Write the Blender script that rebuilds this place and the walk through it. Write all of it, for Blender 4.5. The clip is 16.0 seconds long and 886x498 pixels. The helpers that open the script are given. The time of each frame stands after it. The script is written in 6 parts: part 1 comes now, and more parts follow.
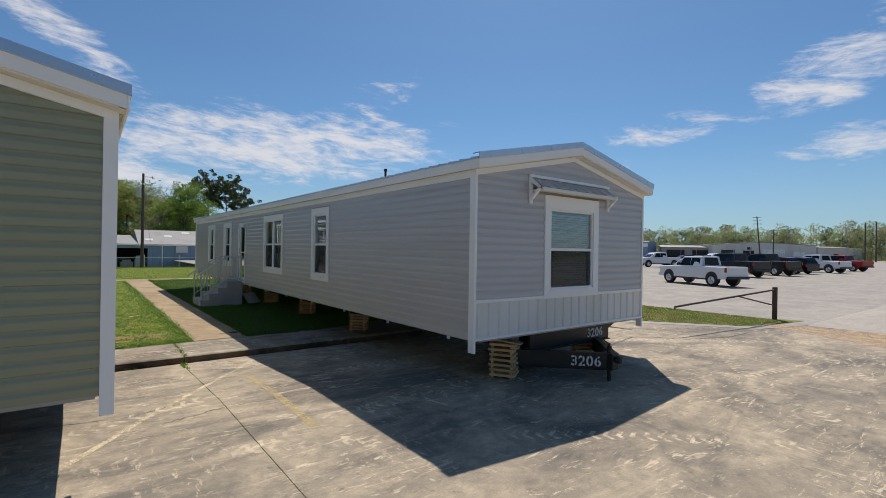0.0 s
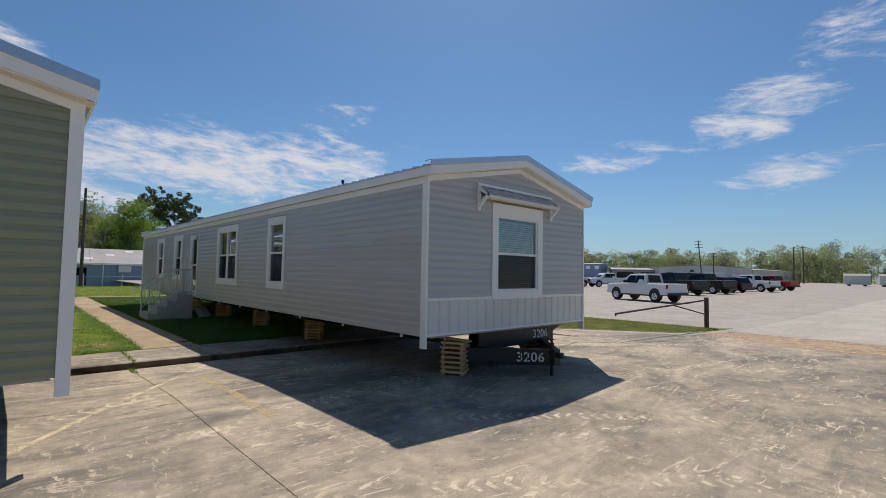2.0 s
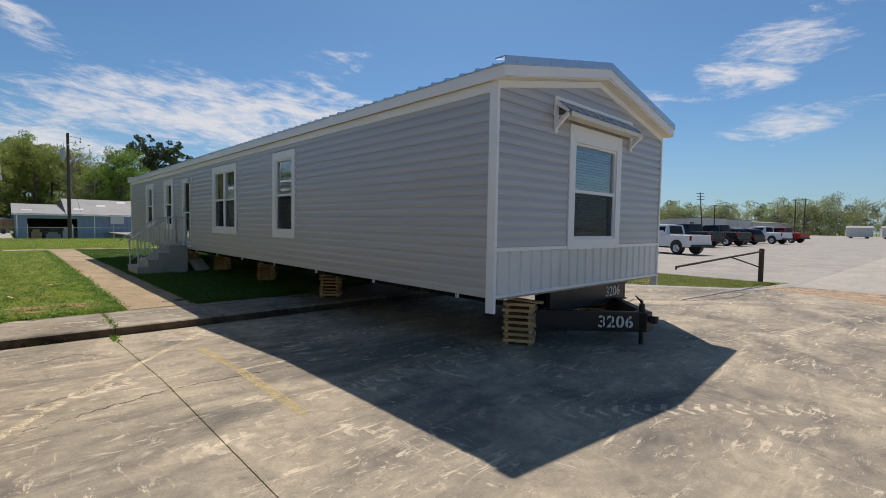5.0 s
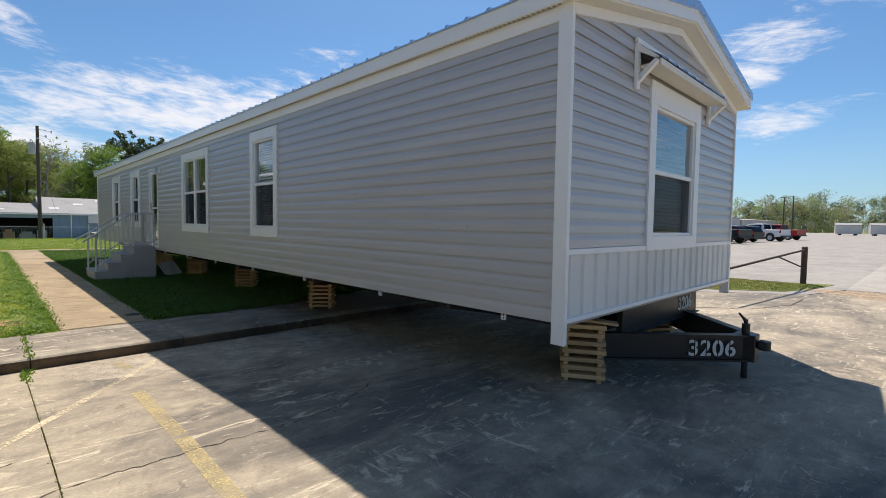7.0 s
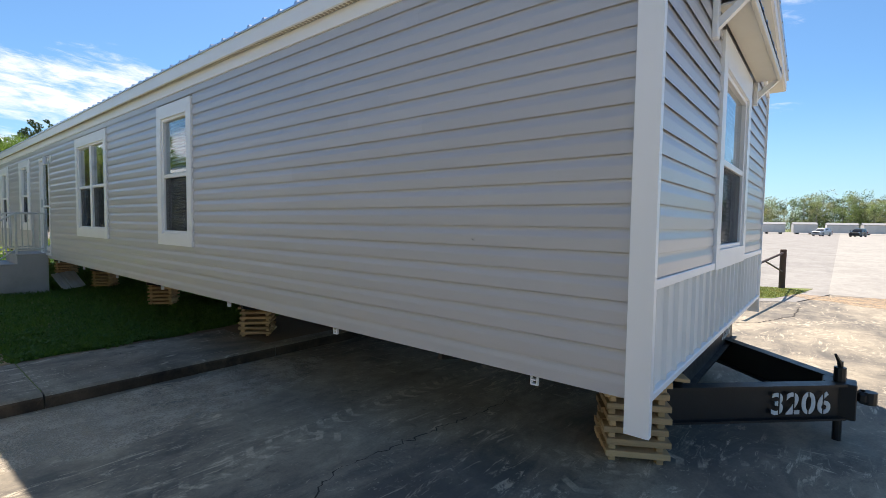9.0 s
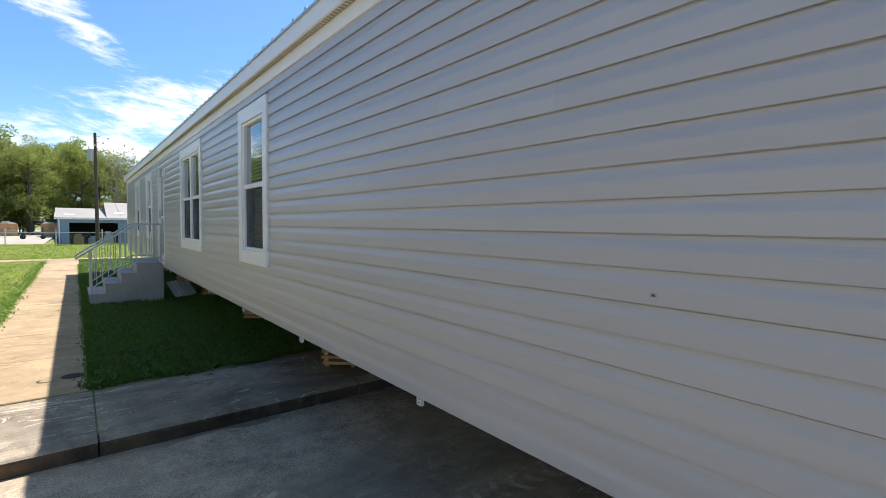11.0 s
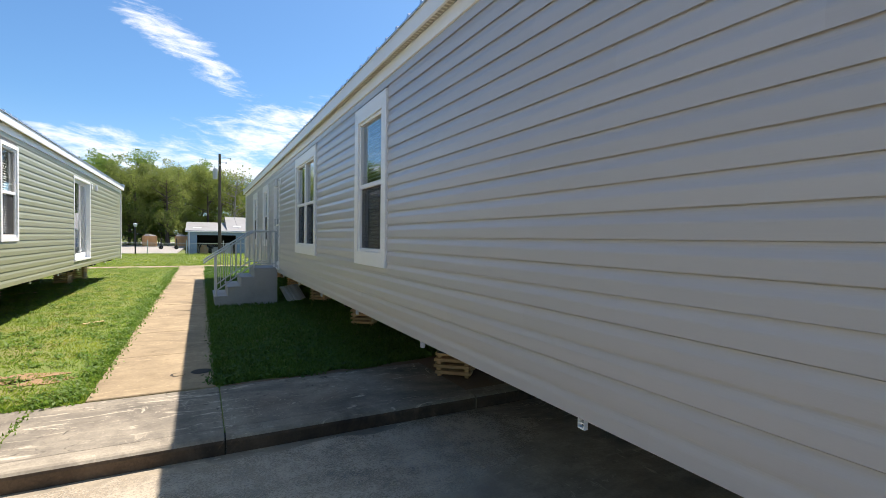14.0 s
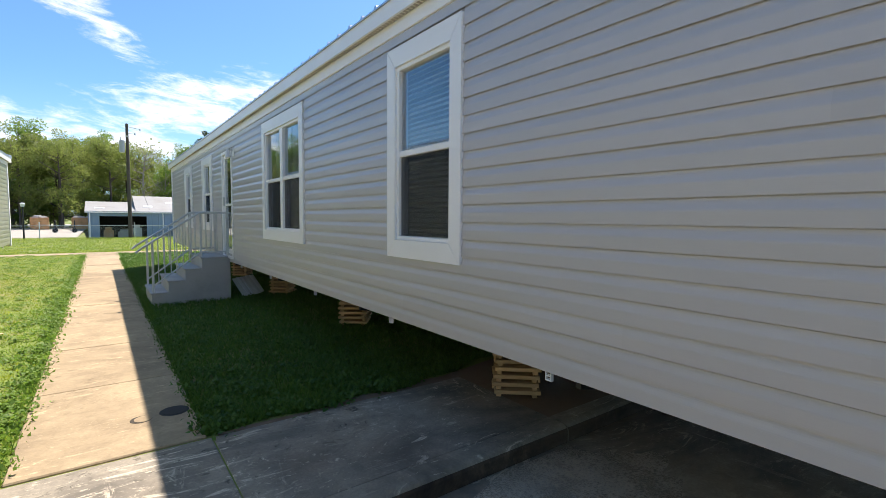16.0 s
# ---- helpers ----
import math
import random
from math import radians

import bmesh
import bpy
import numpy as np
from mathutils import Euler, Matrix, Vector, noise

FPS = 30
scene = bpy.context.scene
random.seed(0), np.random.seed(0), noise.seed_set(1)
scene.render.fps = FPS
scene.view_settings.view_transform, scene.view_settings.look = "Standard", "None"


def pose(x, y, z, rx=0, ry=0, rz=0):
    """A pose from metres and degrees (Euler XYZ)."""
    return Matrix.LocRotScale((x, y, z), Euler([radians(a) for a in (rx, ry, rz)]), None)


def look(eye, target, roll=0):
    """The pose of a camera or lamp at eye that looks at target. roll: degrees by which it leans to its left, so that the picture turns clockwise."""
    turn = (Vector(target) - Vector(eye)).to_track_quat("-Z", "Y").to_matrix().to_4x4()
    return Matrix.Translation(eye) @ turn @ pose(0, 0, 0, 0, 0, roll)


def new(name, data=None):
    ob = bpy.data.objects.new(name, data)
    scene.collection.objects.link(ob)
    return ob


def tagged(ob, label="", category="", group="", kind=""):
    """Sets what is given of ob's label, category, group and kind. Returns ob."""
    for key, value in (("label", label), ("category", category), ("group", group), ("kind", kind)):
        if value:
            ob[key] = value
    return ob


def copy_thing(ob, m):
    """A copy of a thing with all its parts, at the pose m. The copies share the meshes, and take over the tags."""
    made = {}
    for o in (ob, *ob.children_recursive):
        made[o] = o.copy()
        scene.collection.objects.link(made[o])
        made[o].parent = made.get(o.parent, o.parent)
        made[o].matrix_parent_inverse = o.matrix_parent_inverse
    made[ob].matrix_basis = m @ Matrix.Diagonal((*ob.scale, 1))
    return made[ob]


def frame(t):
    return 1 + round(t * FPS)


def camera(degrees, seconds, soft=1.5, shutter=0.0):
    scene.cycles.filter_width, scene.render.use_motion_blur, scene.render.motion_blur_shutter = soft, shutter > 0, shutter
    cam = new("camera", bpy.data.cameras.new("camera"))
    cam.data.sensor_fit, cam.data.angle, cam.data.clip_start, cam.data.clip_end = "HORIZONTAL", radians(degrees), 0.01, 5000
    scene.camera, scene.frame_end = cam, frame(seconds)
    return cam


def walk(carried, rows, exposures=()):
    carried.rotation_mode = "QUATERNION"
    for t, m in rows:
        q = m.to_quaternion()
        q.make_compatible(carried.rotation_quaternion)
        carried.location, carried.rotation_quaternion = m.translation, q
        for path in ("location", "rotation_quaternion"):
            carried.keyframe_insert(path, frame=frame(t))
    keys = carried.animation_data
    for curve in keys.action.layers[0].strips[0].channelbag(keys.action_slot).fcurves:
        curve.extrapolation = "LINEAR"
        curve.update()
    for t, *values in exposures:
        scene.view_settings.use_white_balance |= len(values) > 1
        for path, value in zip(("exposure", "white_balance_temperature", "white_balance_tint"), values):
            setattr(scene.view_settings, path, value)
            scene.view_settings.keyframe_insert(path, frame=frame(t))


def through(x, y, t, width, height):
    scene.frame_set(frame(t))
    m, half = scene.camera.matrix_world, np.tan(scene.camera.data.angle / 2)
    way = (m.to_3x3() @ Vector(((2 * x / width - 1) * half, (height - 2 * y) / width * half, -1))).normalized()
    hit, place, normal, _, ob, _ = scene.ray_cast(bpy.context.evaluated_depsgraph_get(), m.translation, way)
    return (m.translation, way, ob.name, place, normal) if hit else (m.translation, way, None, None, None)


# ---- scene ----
cam = camera(86.9, 16.0, soft=0.75)
PATH = [
    (0, (-0.182, -0.002, 1.848), (1.039, 1.582, 1.851), 0.9),
    (0.5, (-0.181, -0.127, 1.939), (1.038, 1.459, 1.985), 0.9),
    (1, (-0.256, -0.231, 1.947), (0.991, 1.33, 2.035), 1.0),
    (1.5, (-0.343, -0.291, 1.796), (0.955, 1.226, 1.905), 1.0),
    (2, (-0.366, -0.35, 1.551), (0.989, 1.118, 1.653), 1.0),
    (2.5, (-0.349, -0.214, 1.458), (1.047, 1.216, 1.525), 1.0),
    (3, (-0.356, 0.06, 1.441), (1.058, 1.474, 1.453), 1.0),
    (3.5, (-0.232, 0.364, 1.42), (1.178, 1.782, 1.378), 1.0),
    (4, (-0.126, 0.694, 1.433), (1.271, 2.123, 1.355), 0.9),
    (4.2, (-0.093, 0.837, 1.432), (1.297, 2.272, 1.339), 1.0),
    (6.3, (0.697, 2.294, 1.393), (2.054, 3.76, 1.294), 0.9),
    (6.5, (0.769, 2.449, 1.393), (2.138, 3.903, 1.289), 0.9),
    (7, (0.911, 2.788, 1.363), (2.31, 4.213, 1.258), 0.8),
    (7.5, (1.091, 3.121, 1.385), (2.542, 4.494, 1.279), 0.8),
    (8, (1.334, 3.399, 1.405), (2.852, 4.696, 1.298), 0.8),
    (8.2, (1.416, 3.515, 1.404), (2.962, 4.78, 1.297), 0.8),
    (10.3, (2.222, 4.568, 1.514), (3.678, 5.935, 1.403), 0.8),
    (10.5, (2.291, 4.645, 1.526), (3.689, 6.071, 1.413), 0.7),
    (11, (2.462, 4.765, 1.548), (3.697, 6.335, 1.448), 0.6),
    (11.5, (2.557, 4.835, 1.554), (3.628, 6.522, 1.474), 0.6),
    (12, (2.582, 4.857, 1.562), (3.528, 6.618, 1.507), 0.7),
    (12.5, (2.606, 4.864, 1.56), (3.478, 6.664, 1.53), 0.7),
    (13, (2.601, 4.882, 1.512), (3.454, 6.691, 1.491), 0.8),
    (13.5, (2.522, 4.98, 1.422), (3.395, 6.779, 1.398), 0.9),
    (14, (2.408, 5.236, 1.418), (3.327, 7.012, 1.372), 0.7),
    (14.5, (2.35, 5.567, 1.421), (3.329, 7.309, 1.35), 0.8),
    (15, (2.224, 5.927, 1.401), (3.269, 7.63, 1.307), 0.7),
    (15.5, (2.092, 6.338, 1.428), (3.204, 7.996, 1.312), 0.5),
    (16, (2.011, 6.765, 1.443), (3.191, 8.375, 1.313), 0.4),
]
walk(cam, [(t, look(eye, target, roll)) for t, eye, target, roll in PATH],
     [(0.0, -0.08, 6750, 14), (1.2, -0.02, 6750, 14), (2.2, -0.15, 6750, 14), (4.0, -0.16, 6750, 14), (6.5, 0.2, 6750, 14), (8.0, 0.52, 6750, 14), (10.4, 0.95, 6750, 14), (12.0, 0.8, 6750, 14), (13.0, 0.7, 6750, 14), (14.5, 0.86, 6750, 14), (16.0, 0.98, 6750, 14)])
# ---- world, sun, exposure ----
SUN = Vector((0.50, 0.455, 1.0)).normalized()
ELEV, AZIM = math.asin(SUN.z), math.atan2(SUN.x, SUN.y)
scene.view_settings.exposure = 0.0


def nodes_of(block):
    block.use_nodes = True
    block.node_tree.nodes.clear()
    return block.node_tree


class Net:
    """Short hand for building node trees."""

    def __init__(self, tree):
        self.tree = tree

    def node(self, kind, **values):
        n = self.tree.nodes.new(kind)
        for key, value in values.items():
            setattr(n, key, value)
        return n

    def put(self, socket, value):
        if isinstance(value, bpy.types.NodeSocket):
            self.tree.links.new(value, socket)
        elif isinstance(value, (tuple, list)) and len(value) == 3 and socket.type == "RGBA":
            socket.default_value = (*value, 1)
        else:
            socket.default_value = value

    def math(self, op, a, b=0.0, c=0.0, clamp=False):
        n = self.node("ShaderNodeMath", operation=op, use_clamp=clamp)
        for s, v in zip(n.inputs, (a, b, c)):
            self.put(s, v)
        return n.outputs[0]

    def mix(self, fac, a, b, blend="MIX"):
        n = self.node("ShaderNodeMix", data_type="RGBA", blend_type=blend)
        self.put(n.inputs[0], fac), self.put(n.inputs[6], a), self.put(n.inputs[7], b)
        return n.outputs[2]

    def ramp(self, x, lo, hi, a=0.0, b=1.0):
        n = self.node("ShaderNodeMapRange", interpolation_type="SMOOTHSTEP")
        for s, v in zip(n.inputs, (x, lo, hi, a, b)):
            self.put(s, v)
        return n.outputs[0]

    def coords(self, scale=(1, 1, 1), turn=(0, 0, 0), source="Object"):
        tc = self.node("ShaderNodeTexCoord")
        m = self.node("ShaderNodeMapping")
        m.inputs[2].default_value = turn
        m.inputs[3].default_value = scale
        self.put(m.inputs[0], tc.outputs[source])
        return m.outputs[0]

    def noise(self, vector, scale, detail=4.0, rough=0.55, warp=0.0):
        n = self.node("ShaderNodeTexNoise")
        for key, v in (("Vector", vector), ("Scale", scale), ("Detail", detail), ("Roughness", rough), ("Distortion", warp)):
            self.put(n.inputs[key], v)
        return n.outputs[0]

    def bump(self, height, strength=0.3, distance=0.01):
        n = self.node("ShaderNodeBump")
        n.inputs["Strength"].default_value, n.inputs["Distance"].default_value = strength, distance
        self.put(n.inputs["Height"], height)
        return n.outputs[0]


world = bpy.data.worlds.new("sky")
scene.world = world
w = Net(nodes_of(world))
sky = w.node("ShaderNodeTexSky", sky_type="NISHITA", sun_disc=False, sun_elevation=ELEV, sun_rotation=AZIM, altitude=100.0, air_density=1.0, dust_density=0.6, ozone_density=2.2)
ray = w.node("ShaderNodeTexCoord").outputs["Generated"]
sep = w.node("ShaderNodeSeparateXYZ")
w.put(sep.inputs[0], ray)
az = w.math("MULTIPLY", w.math("ARCTAN2", sep.outputs[0], sep.outputs[1]), 57.296)
el = w.math("MULTIPLY", w.math("ARCSINE", sep.outputs[2]), 57.296)
flat = w.node("ShaderNodeCombineXYZ")
w.put(flat.inputs[0], w.math("MULTIPLY", w.math("ADD", az, w.math("MULTIPLY", el, 0.9)), 0.05))
w.put(flat.inputs[1], w.math("MULTIPLY", el, 0.17))
wisp = w.noise(flat.outputs[0], 2.6, 9.0, 0.64, 0.7)
fine = w.noise(flat.outputs[0], 9.0, 7.0, 0.66, 0.5)
# banks of thin cloud: azimuth, elevation, half width, half height, tilt, weight
BANKS = [(18, 11.5, 21, 4.6, 0.04, 1.05), (-10, 7.3, 26, 3.2, 0.0, 1.0), (-2, 19.5, 8, 2.6, -0.55, 0.9), (63, 13.5, 7, 1.7, 0.10, 0.9), (77, 17, 8, 3.2, 0.3, 1.0), (79, 10.5, 8, 2.0, 0.2, 0.8),
         (57, 10, 4, 1.2, 0.0, 0.7), (88, 23, 8, 4, 0.3, 0.8), (30, 18, 6, 2.6, 0.2, 0.6), (150, 15, 40, 7, 0.1, 0.8), (-70, 14, 30, 6, 0.0, 0.8), (-140, 20, 40, 7, 0.1, 0.7)]
cover = None
for a0, e0, ra, re, tilt, weight in BANKS:
    da = w.math("SUBTRACT", az, a0)
    de = w.math("SUBTRACT", w.math("SUBTRACT", el, e0), w.math("MULTIPLY", da, tilt))
    r2 = w.math("ADD", w.math("POWER", w.math("ABSOLUTE", w.math("DIVIDE", da, ra)), 2.0), w.math("POWER", w.math("ABSOLUTE", w.math("DIVIDE", de, re)), 2.0))
    bank = w.math("MULTIPLY", w.ramp(r2, 1.9, 0.0), weight)
    cover = bank if cover is None else w.math("MAXIMUM", cover, bank)
cloud = w.math("ADD", w.math("MULTIPLY", wisp, 0.75), w.math("MULTIPLY", fine, 0.35))
cloud = w.math("MULTIPLY", w.ramp(w.math("ADD", cloud, w.math("MULTIPLY", cover, 0.30)), 0.70, 0.98), w.ramp(cover, 0.02, 0.5), clamp=True)
haze = w.ramp(el, 14.0, -1.0, 0.0, 0.35)
back = w.node("ShaderNodeBackground")
blue = w.mix(haze, w.mix(1.0, sky.outputs[0], (0.60, 0.92, 1.13), "MULTIPLY"), (4.9, 6.6, 8.6))
w.put(back.inputs[0], w.mix(w.math("MULTIPLY", cloud, 0.9), blue, (9.0, 9.3, 9.8)))
back.inputs[1].default_value = 0.083
w.put(w.node("ShaderNodeOutputWorld").inputs[0], back.outputs[0])

sun = new("sun", bpy.data.lights.new("sun", "SUN"))
sun.data.energy, sun.data.angle, sun.data.color = 4.7, radians(0.53), (1.0, 0.95, 0.87)
sun.matrix_world = look(SUN * 60, (0, 0, 0))

# ---- materials ----


def material(name, colour, rough=0.6, metal=0.0, spots=0.0, scale=3.0, stretch=(1, 1, 1), bump=0.0, bump_scale=40.0, tint=None, spread=0.0, island=False, spec=0.5):
    """A painted or natural surface: colour with two scales of variation, optional relief and a random shade for each piece."""
    m = bpy.data.materials.new(name)
    n = Net(nodes_of(m))
    out, b = n.node("ShaderNodeOutputMaterial"), n.node("ShaderNodeBsdfPrincipled")
    v = n.coords(stretch)
    col = (*colour, 1)
    if spots:
        big, small = n.noise(v, scale), n.noise(v, scale * 9, 3.0)
        dark = tint or tuple(c * 0.55 for c in colour)
        f = n.math("ADD", n.math("MULTIPLY", n.ramp(big, 0.42, 0.72), spots), n.math("MULTIPLY", n.math("SUBTRACT", small, 0.5), spots * 0.8), clamp=True)
        col = n.mix(f, colour, dark)
    if spread:
        r = n.node("ShaderNodeNewGeometry").outputs["Random Per Island"] if island else n.node("ShaderNodeObjectInfo").outputs["Random"]
        hsv = n.node("ShaderNodeHueSaturation")
        n.put(hsv.inputs["Value"], n.math("ADD", n.math("MULTIPLY", r, 2 * spread), 1 - spread))
        n.put(hsv.inputs["Color"], col)
        col = hsv.outputs[0]
    n.put(b.inputs["Base Color"], col)
    b.inputs["Roughness"].default_value, b.inputs["Metallic"].default_value = rough, metal
    b.inputs["Specular IOR Level"].default_value = spec
    if spots:
        n.put(b.inputs["Roughness"], n.math("ADD", n.math("MULTIPLY", n.math("SUBTRACT", n.noise(v, scale * 4), 0.5), 0.3), rough, clamp=True))
    if bump:
        n.put(b.inputs["Normal"], n.bump(n.noise(v, bump_scale, 5.0), bump))
    n.put(out.inputs[0], b.outputs[0])
    return m


def siding_material(name, colour):
    """Vinyl lap siding: faint wood grain along the board, light dust, a slight shade from board to board."""
    m = bpy.data.materials.new(name)
    n = Net(nodes_of(m))
    out, b = n.node("ShaderNodeOutputMaterial"), n.node("ShaderNodeBsdfPrincipled")
    grain = n.noise(n.coords((1.2, 1.2, 45)), 6.0, 5.0, 0.6, 0.4)
    dust = n.noise(n.coords((0.5, 0.5, 1.2)), 1.5, 5.0)
    wave = n.noise(n.coords((0.9, 0.9, 0.0)), 1.3, 2.0)
    col = n.mix(n.ramp(dust, 0.45, 0.8, 0.0, 0.22), colour, tuple(c * f for c, f in zip(colour, (0.93, 0.9, 0.84))))
    hsv = n.node("ShaderNodeHueSaturation")
    n.put(hsv.inputs["Value"], n.math("ADD", n.math("MULTIPLY", n.node("ShaderNodeObjectInfo").outputs["Random"], 0.06), n.math("ADD", n.math("MULTIPLY", grain, 0.06), 0.94)))
    n.put(hsv.inputs["Color"], col)
    n.put(b.inputs["Base Color"], hsv.outputs[0])
    b.inputs["Roughness"].default_value = 0.30
    b.inputs["IOR"].default_value = 1.68
    n.put(b.inputs["Normal"], n.bump(n.math("ADD", n.math("MULTIPLY", grain, 0.15), n.math("MULTIPLY", wave, 1.0)), 0.35, 0.006))
    n.put(out.inputs[0], b.outputs[0])
    return m


def concrete_material(name, light, dark, marks=1.0, tracks=False, rust=0.0):
    """Weathered flatwork: blotches, long scuffs, pale scratches, tyre prints and fine grit."""
    m = bpy.data.materials.new(name)
    n = Net(nodes_of(m))
    out, b = n.node("ShaderNodeOutputMaterial"), n.node("ShaderNodeBsdfPrincipled")
    pos = n.node("ShaderNodeNewGeometry").outputs["Position"]

    def at(scale, turn=0.0):
        mp = n.node("ShaderNodeMapping")
        mp.inputs[2].default_value, mp.inputs[3].default_value = (0, 0, turn), scale
        n.put(mp.inputs[0], pos)
        return mp.outputs[0]
    blotch = n.noise(at((1, 1, 1)), 0.55, 6.0, 0.62, 0.8)
    streak = n.noise(at((0.7, 1.9, 1), 0.35), 0.9, 7.0, 0.68, 1.1)
    grit = n.noise(at((1, 1, 1)), 55.0, 4.0, 0.7)
    mid = n.noise(at((1, 1, 1)), 5.5, 5.0, 0.65, 0.5)
    f = n.math("ADD", n.math("MULTIPLY", n.ramp(blotch, 0.40, 0.62), 0.62), n.math("MULTIPLY", n.ramp(streak, 0.41, 0.61), 0.42), clamp=True)
    col = n.mix(f, light, dark)
    col = n.mix(n.ramp(mid, 0.35, 0.7, 0.0, 0.35), col, tuple(c * 0.72 for c in dark))
    pale = tuple(min(0.8, c * 1.6) for c in light)
    scratch = n.math("MULTIPLY", n.ramp(n.noise(at((1.2, 5, 1), 0.5), 1.9, 9.0, 0.74, 1.4), 0.55, 0.63), n.ramp(n.noise(at((1, 1, 1)), 0.9, 3.0), 0.40, 0.56))
    scratch2 = n.math("MULTIPLY", n.ramp(n.noise(at((4.5, 1.5, 1), 0.9), 2.0, 9.0, 0.74, 1.2), 0.565, 0.64), n.ramp(n.noise(at((1, 1, 1), 1.0), 0.7, 3.0), 0.48, 0.62))
    col = n.mix(n.math("MULTIPLY", n.math("MAXIMUM", scratch, scratch2), 0.75 * marks), col, pale)
    if tracks:
        sx = n.node("ShaderNodeSeparateXYZ")
        n.put(sx.inputs[0], pos)
        prints = None
        # tyre prints: centre, radius, half width
        for cx, cy, rad, half in ((4.0, -3.4, 8.35, 0.13), (4.0, -3.4, 10.1, 0.13), (9.5, 9.0, 6.4, 0.12), (-3.0, -6.0, 9.6, 0.12), (-3.0, -6.0, 11.2, 0.12), (14.0, -5.0, 8.2, 0.13), (14.0, -5.0, 9.9, 0.12)):
            dx, dy = n.math("SUBTRACT", sx.outputs[0], cx), n.math("SUBTRACT", sx.outputs[1], cy)
            r = n.math("SQRT", n.math("ADD", n.math("MULTIPLY", dx, dx), n.math("MULTIPLY", dy, dy)))
            band = n.math("SUBTRACT", r, rad)
            lug = n.math("SINE", n.math("ADD", n.math("MULTIPLY", n.math("ARCTAN2", dy, dx), rad * 46.0), n.math("MULTIPLY", n.math("ABSOLUTE", band), 26.0)))
            one = n.math("MULTIPLY", n.ramp(n.math("ABSOLUTE", band), half, half * 0.75), n.ramp(lug, 0.1, 0.6))
            prints = one if prints is None else n.math("MAXIMUM", prints, one)
        prints = n.math("MULTIPLY", n.math("MULTIPLY", prints, n.ramp(n.noise(at((1, 1, 1), 0.4), 1.1, 4.0), 0.42, 0.60)), n.ramp(n.noise(at((1, 1, 1), 0.2), 9.0, 5.0, 0.7), 0.38, 0.62))
        col = n.mix(n.math("MULTIPLY", prints, 0.8), col, pale)
    chips = n.math("MULTIPLY", n.ramp(n.noise(at((1, 1.6, 1), 0.7), 17.0, 6.0, 0.72, 0.8), 0.58, 0.66), n.ramp(n.noise(at((1, 1, 1), 1.3), 1.4, 4.0, 0.6), 0.42, 0.6))
    col = n.mix(n.math("MULTIPLY", chips, 0.5 * marks), col, pale)
    soot = n.math("MULTIPLY", n.ramp(n.noise(at((1, 1, 1), 2.4), 11.0, 6.0, 0.7, 0.6), 0.55, 0.70), n.ramp(n.noise(at((1, 1, 1), 0.8), 1.1, 4.0, 0.6), 0.40, 0.6))
    col = n.mix(n.math("MULTIPLY", soot, 0.55 * marks), col, tuple(c * 0.45 for c in dark))
    if rust:
        col = n.mix(n.ramp(n.noise(at((1, 1, 1), 2.0), 0.7, 4.0), 0.5, 0.7, 0.0, rust), col, (0.28, 0.15, 0.08))
    col = n.mix(n.ramp(grit, 0.35, 0.7, 0.0, 0.24), col, tuple(c * 0.6 for c in dark))
    n.put(b.inputs["Base Color"], col)
    b.inputs["Roughness"].default_value = 0.88
    b.inputs["Specular IOR Level"].default_value = 0.3
    n.put(b.inputs["Normal"], n.bump(n.math("ADD", n.math("MULTIPLY", grit, 0.3), mid), 0.2, 0.012))
    n.put(out.inputs[0], b.outputs[0])
    return m


def glass_material(name, tint=(0.85, 0.92, 0.95)):
    m = bpy.data.materials.new(name)
    n = Net(nodes_of(m))
    out, b = n.node("ShaderNodeOutputMaterial"), n.node("ShaderNodeBsdfPrincipled")
    n.put(b.inputs["Base Color"], tint)
    b.inputs["Roughness"].default_value, b.inputs["IOR"].default_value = 0.01, 2.05
    b.inputs["Transmission Weight"].default_value = 1.0
    n.put(b.inputs["Normal"], n.bump(n.noise(n.coords((1, 1, 1)), 1.6, 1.0), 0.015, 0.01))
    n.put(out.inputs[0], b.outputs[0])
    return m


def mesh_material(name, colour, cover):
    """A fine woven screen or a worn paint film: part covered, part open."""
    m = bpy.data.materials.new(name)
    n = Net(nodes_of(m))
    out, b, t, mx = n.node("ShaderNodeOutputMaterial"), n.node("ShaderNodeBsdfPrincipled"), n.node("ShaderNodeBsdfTransparent"), n.node("ShaderNodeMixShader")
    n.put(b.inputs["Base Color"], colour)
    b.inputs["Roughness"].default_value = 0.8
    if isinstance(cover, tuple):
        worn = n.math("ADD", n.math("MULTIPLY", n.noise(n.coords(), 4.0, 8.0, 0.75), 0.5), n.math("MULTIPLY", n.noise(n.coords(), 70.0, 4.0, 0.7), 0.5))
        n.put(mx.inputs[0], n.ramp(worn, *cover))
    else:
        mx.inputs[0].default_value = cover
    n.put(mx.inputs[1], t.outputs[0]), n.put(mx.inputs[2], b.outputs[0]), n.put(out.inputs[0], mx.outputs[0])
    return m


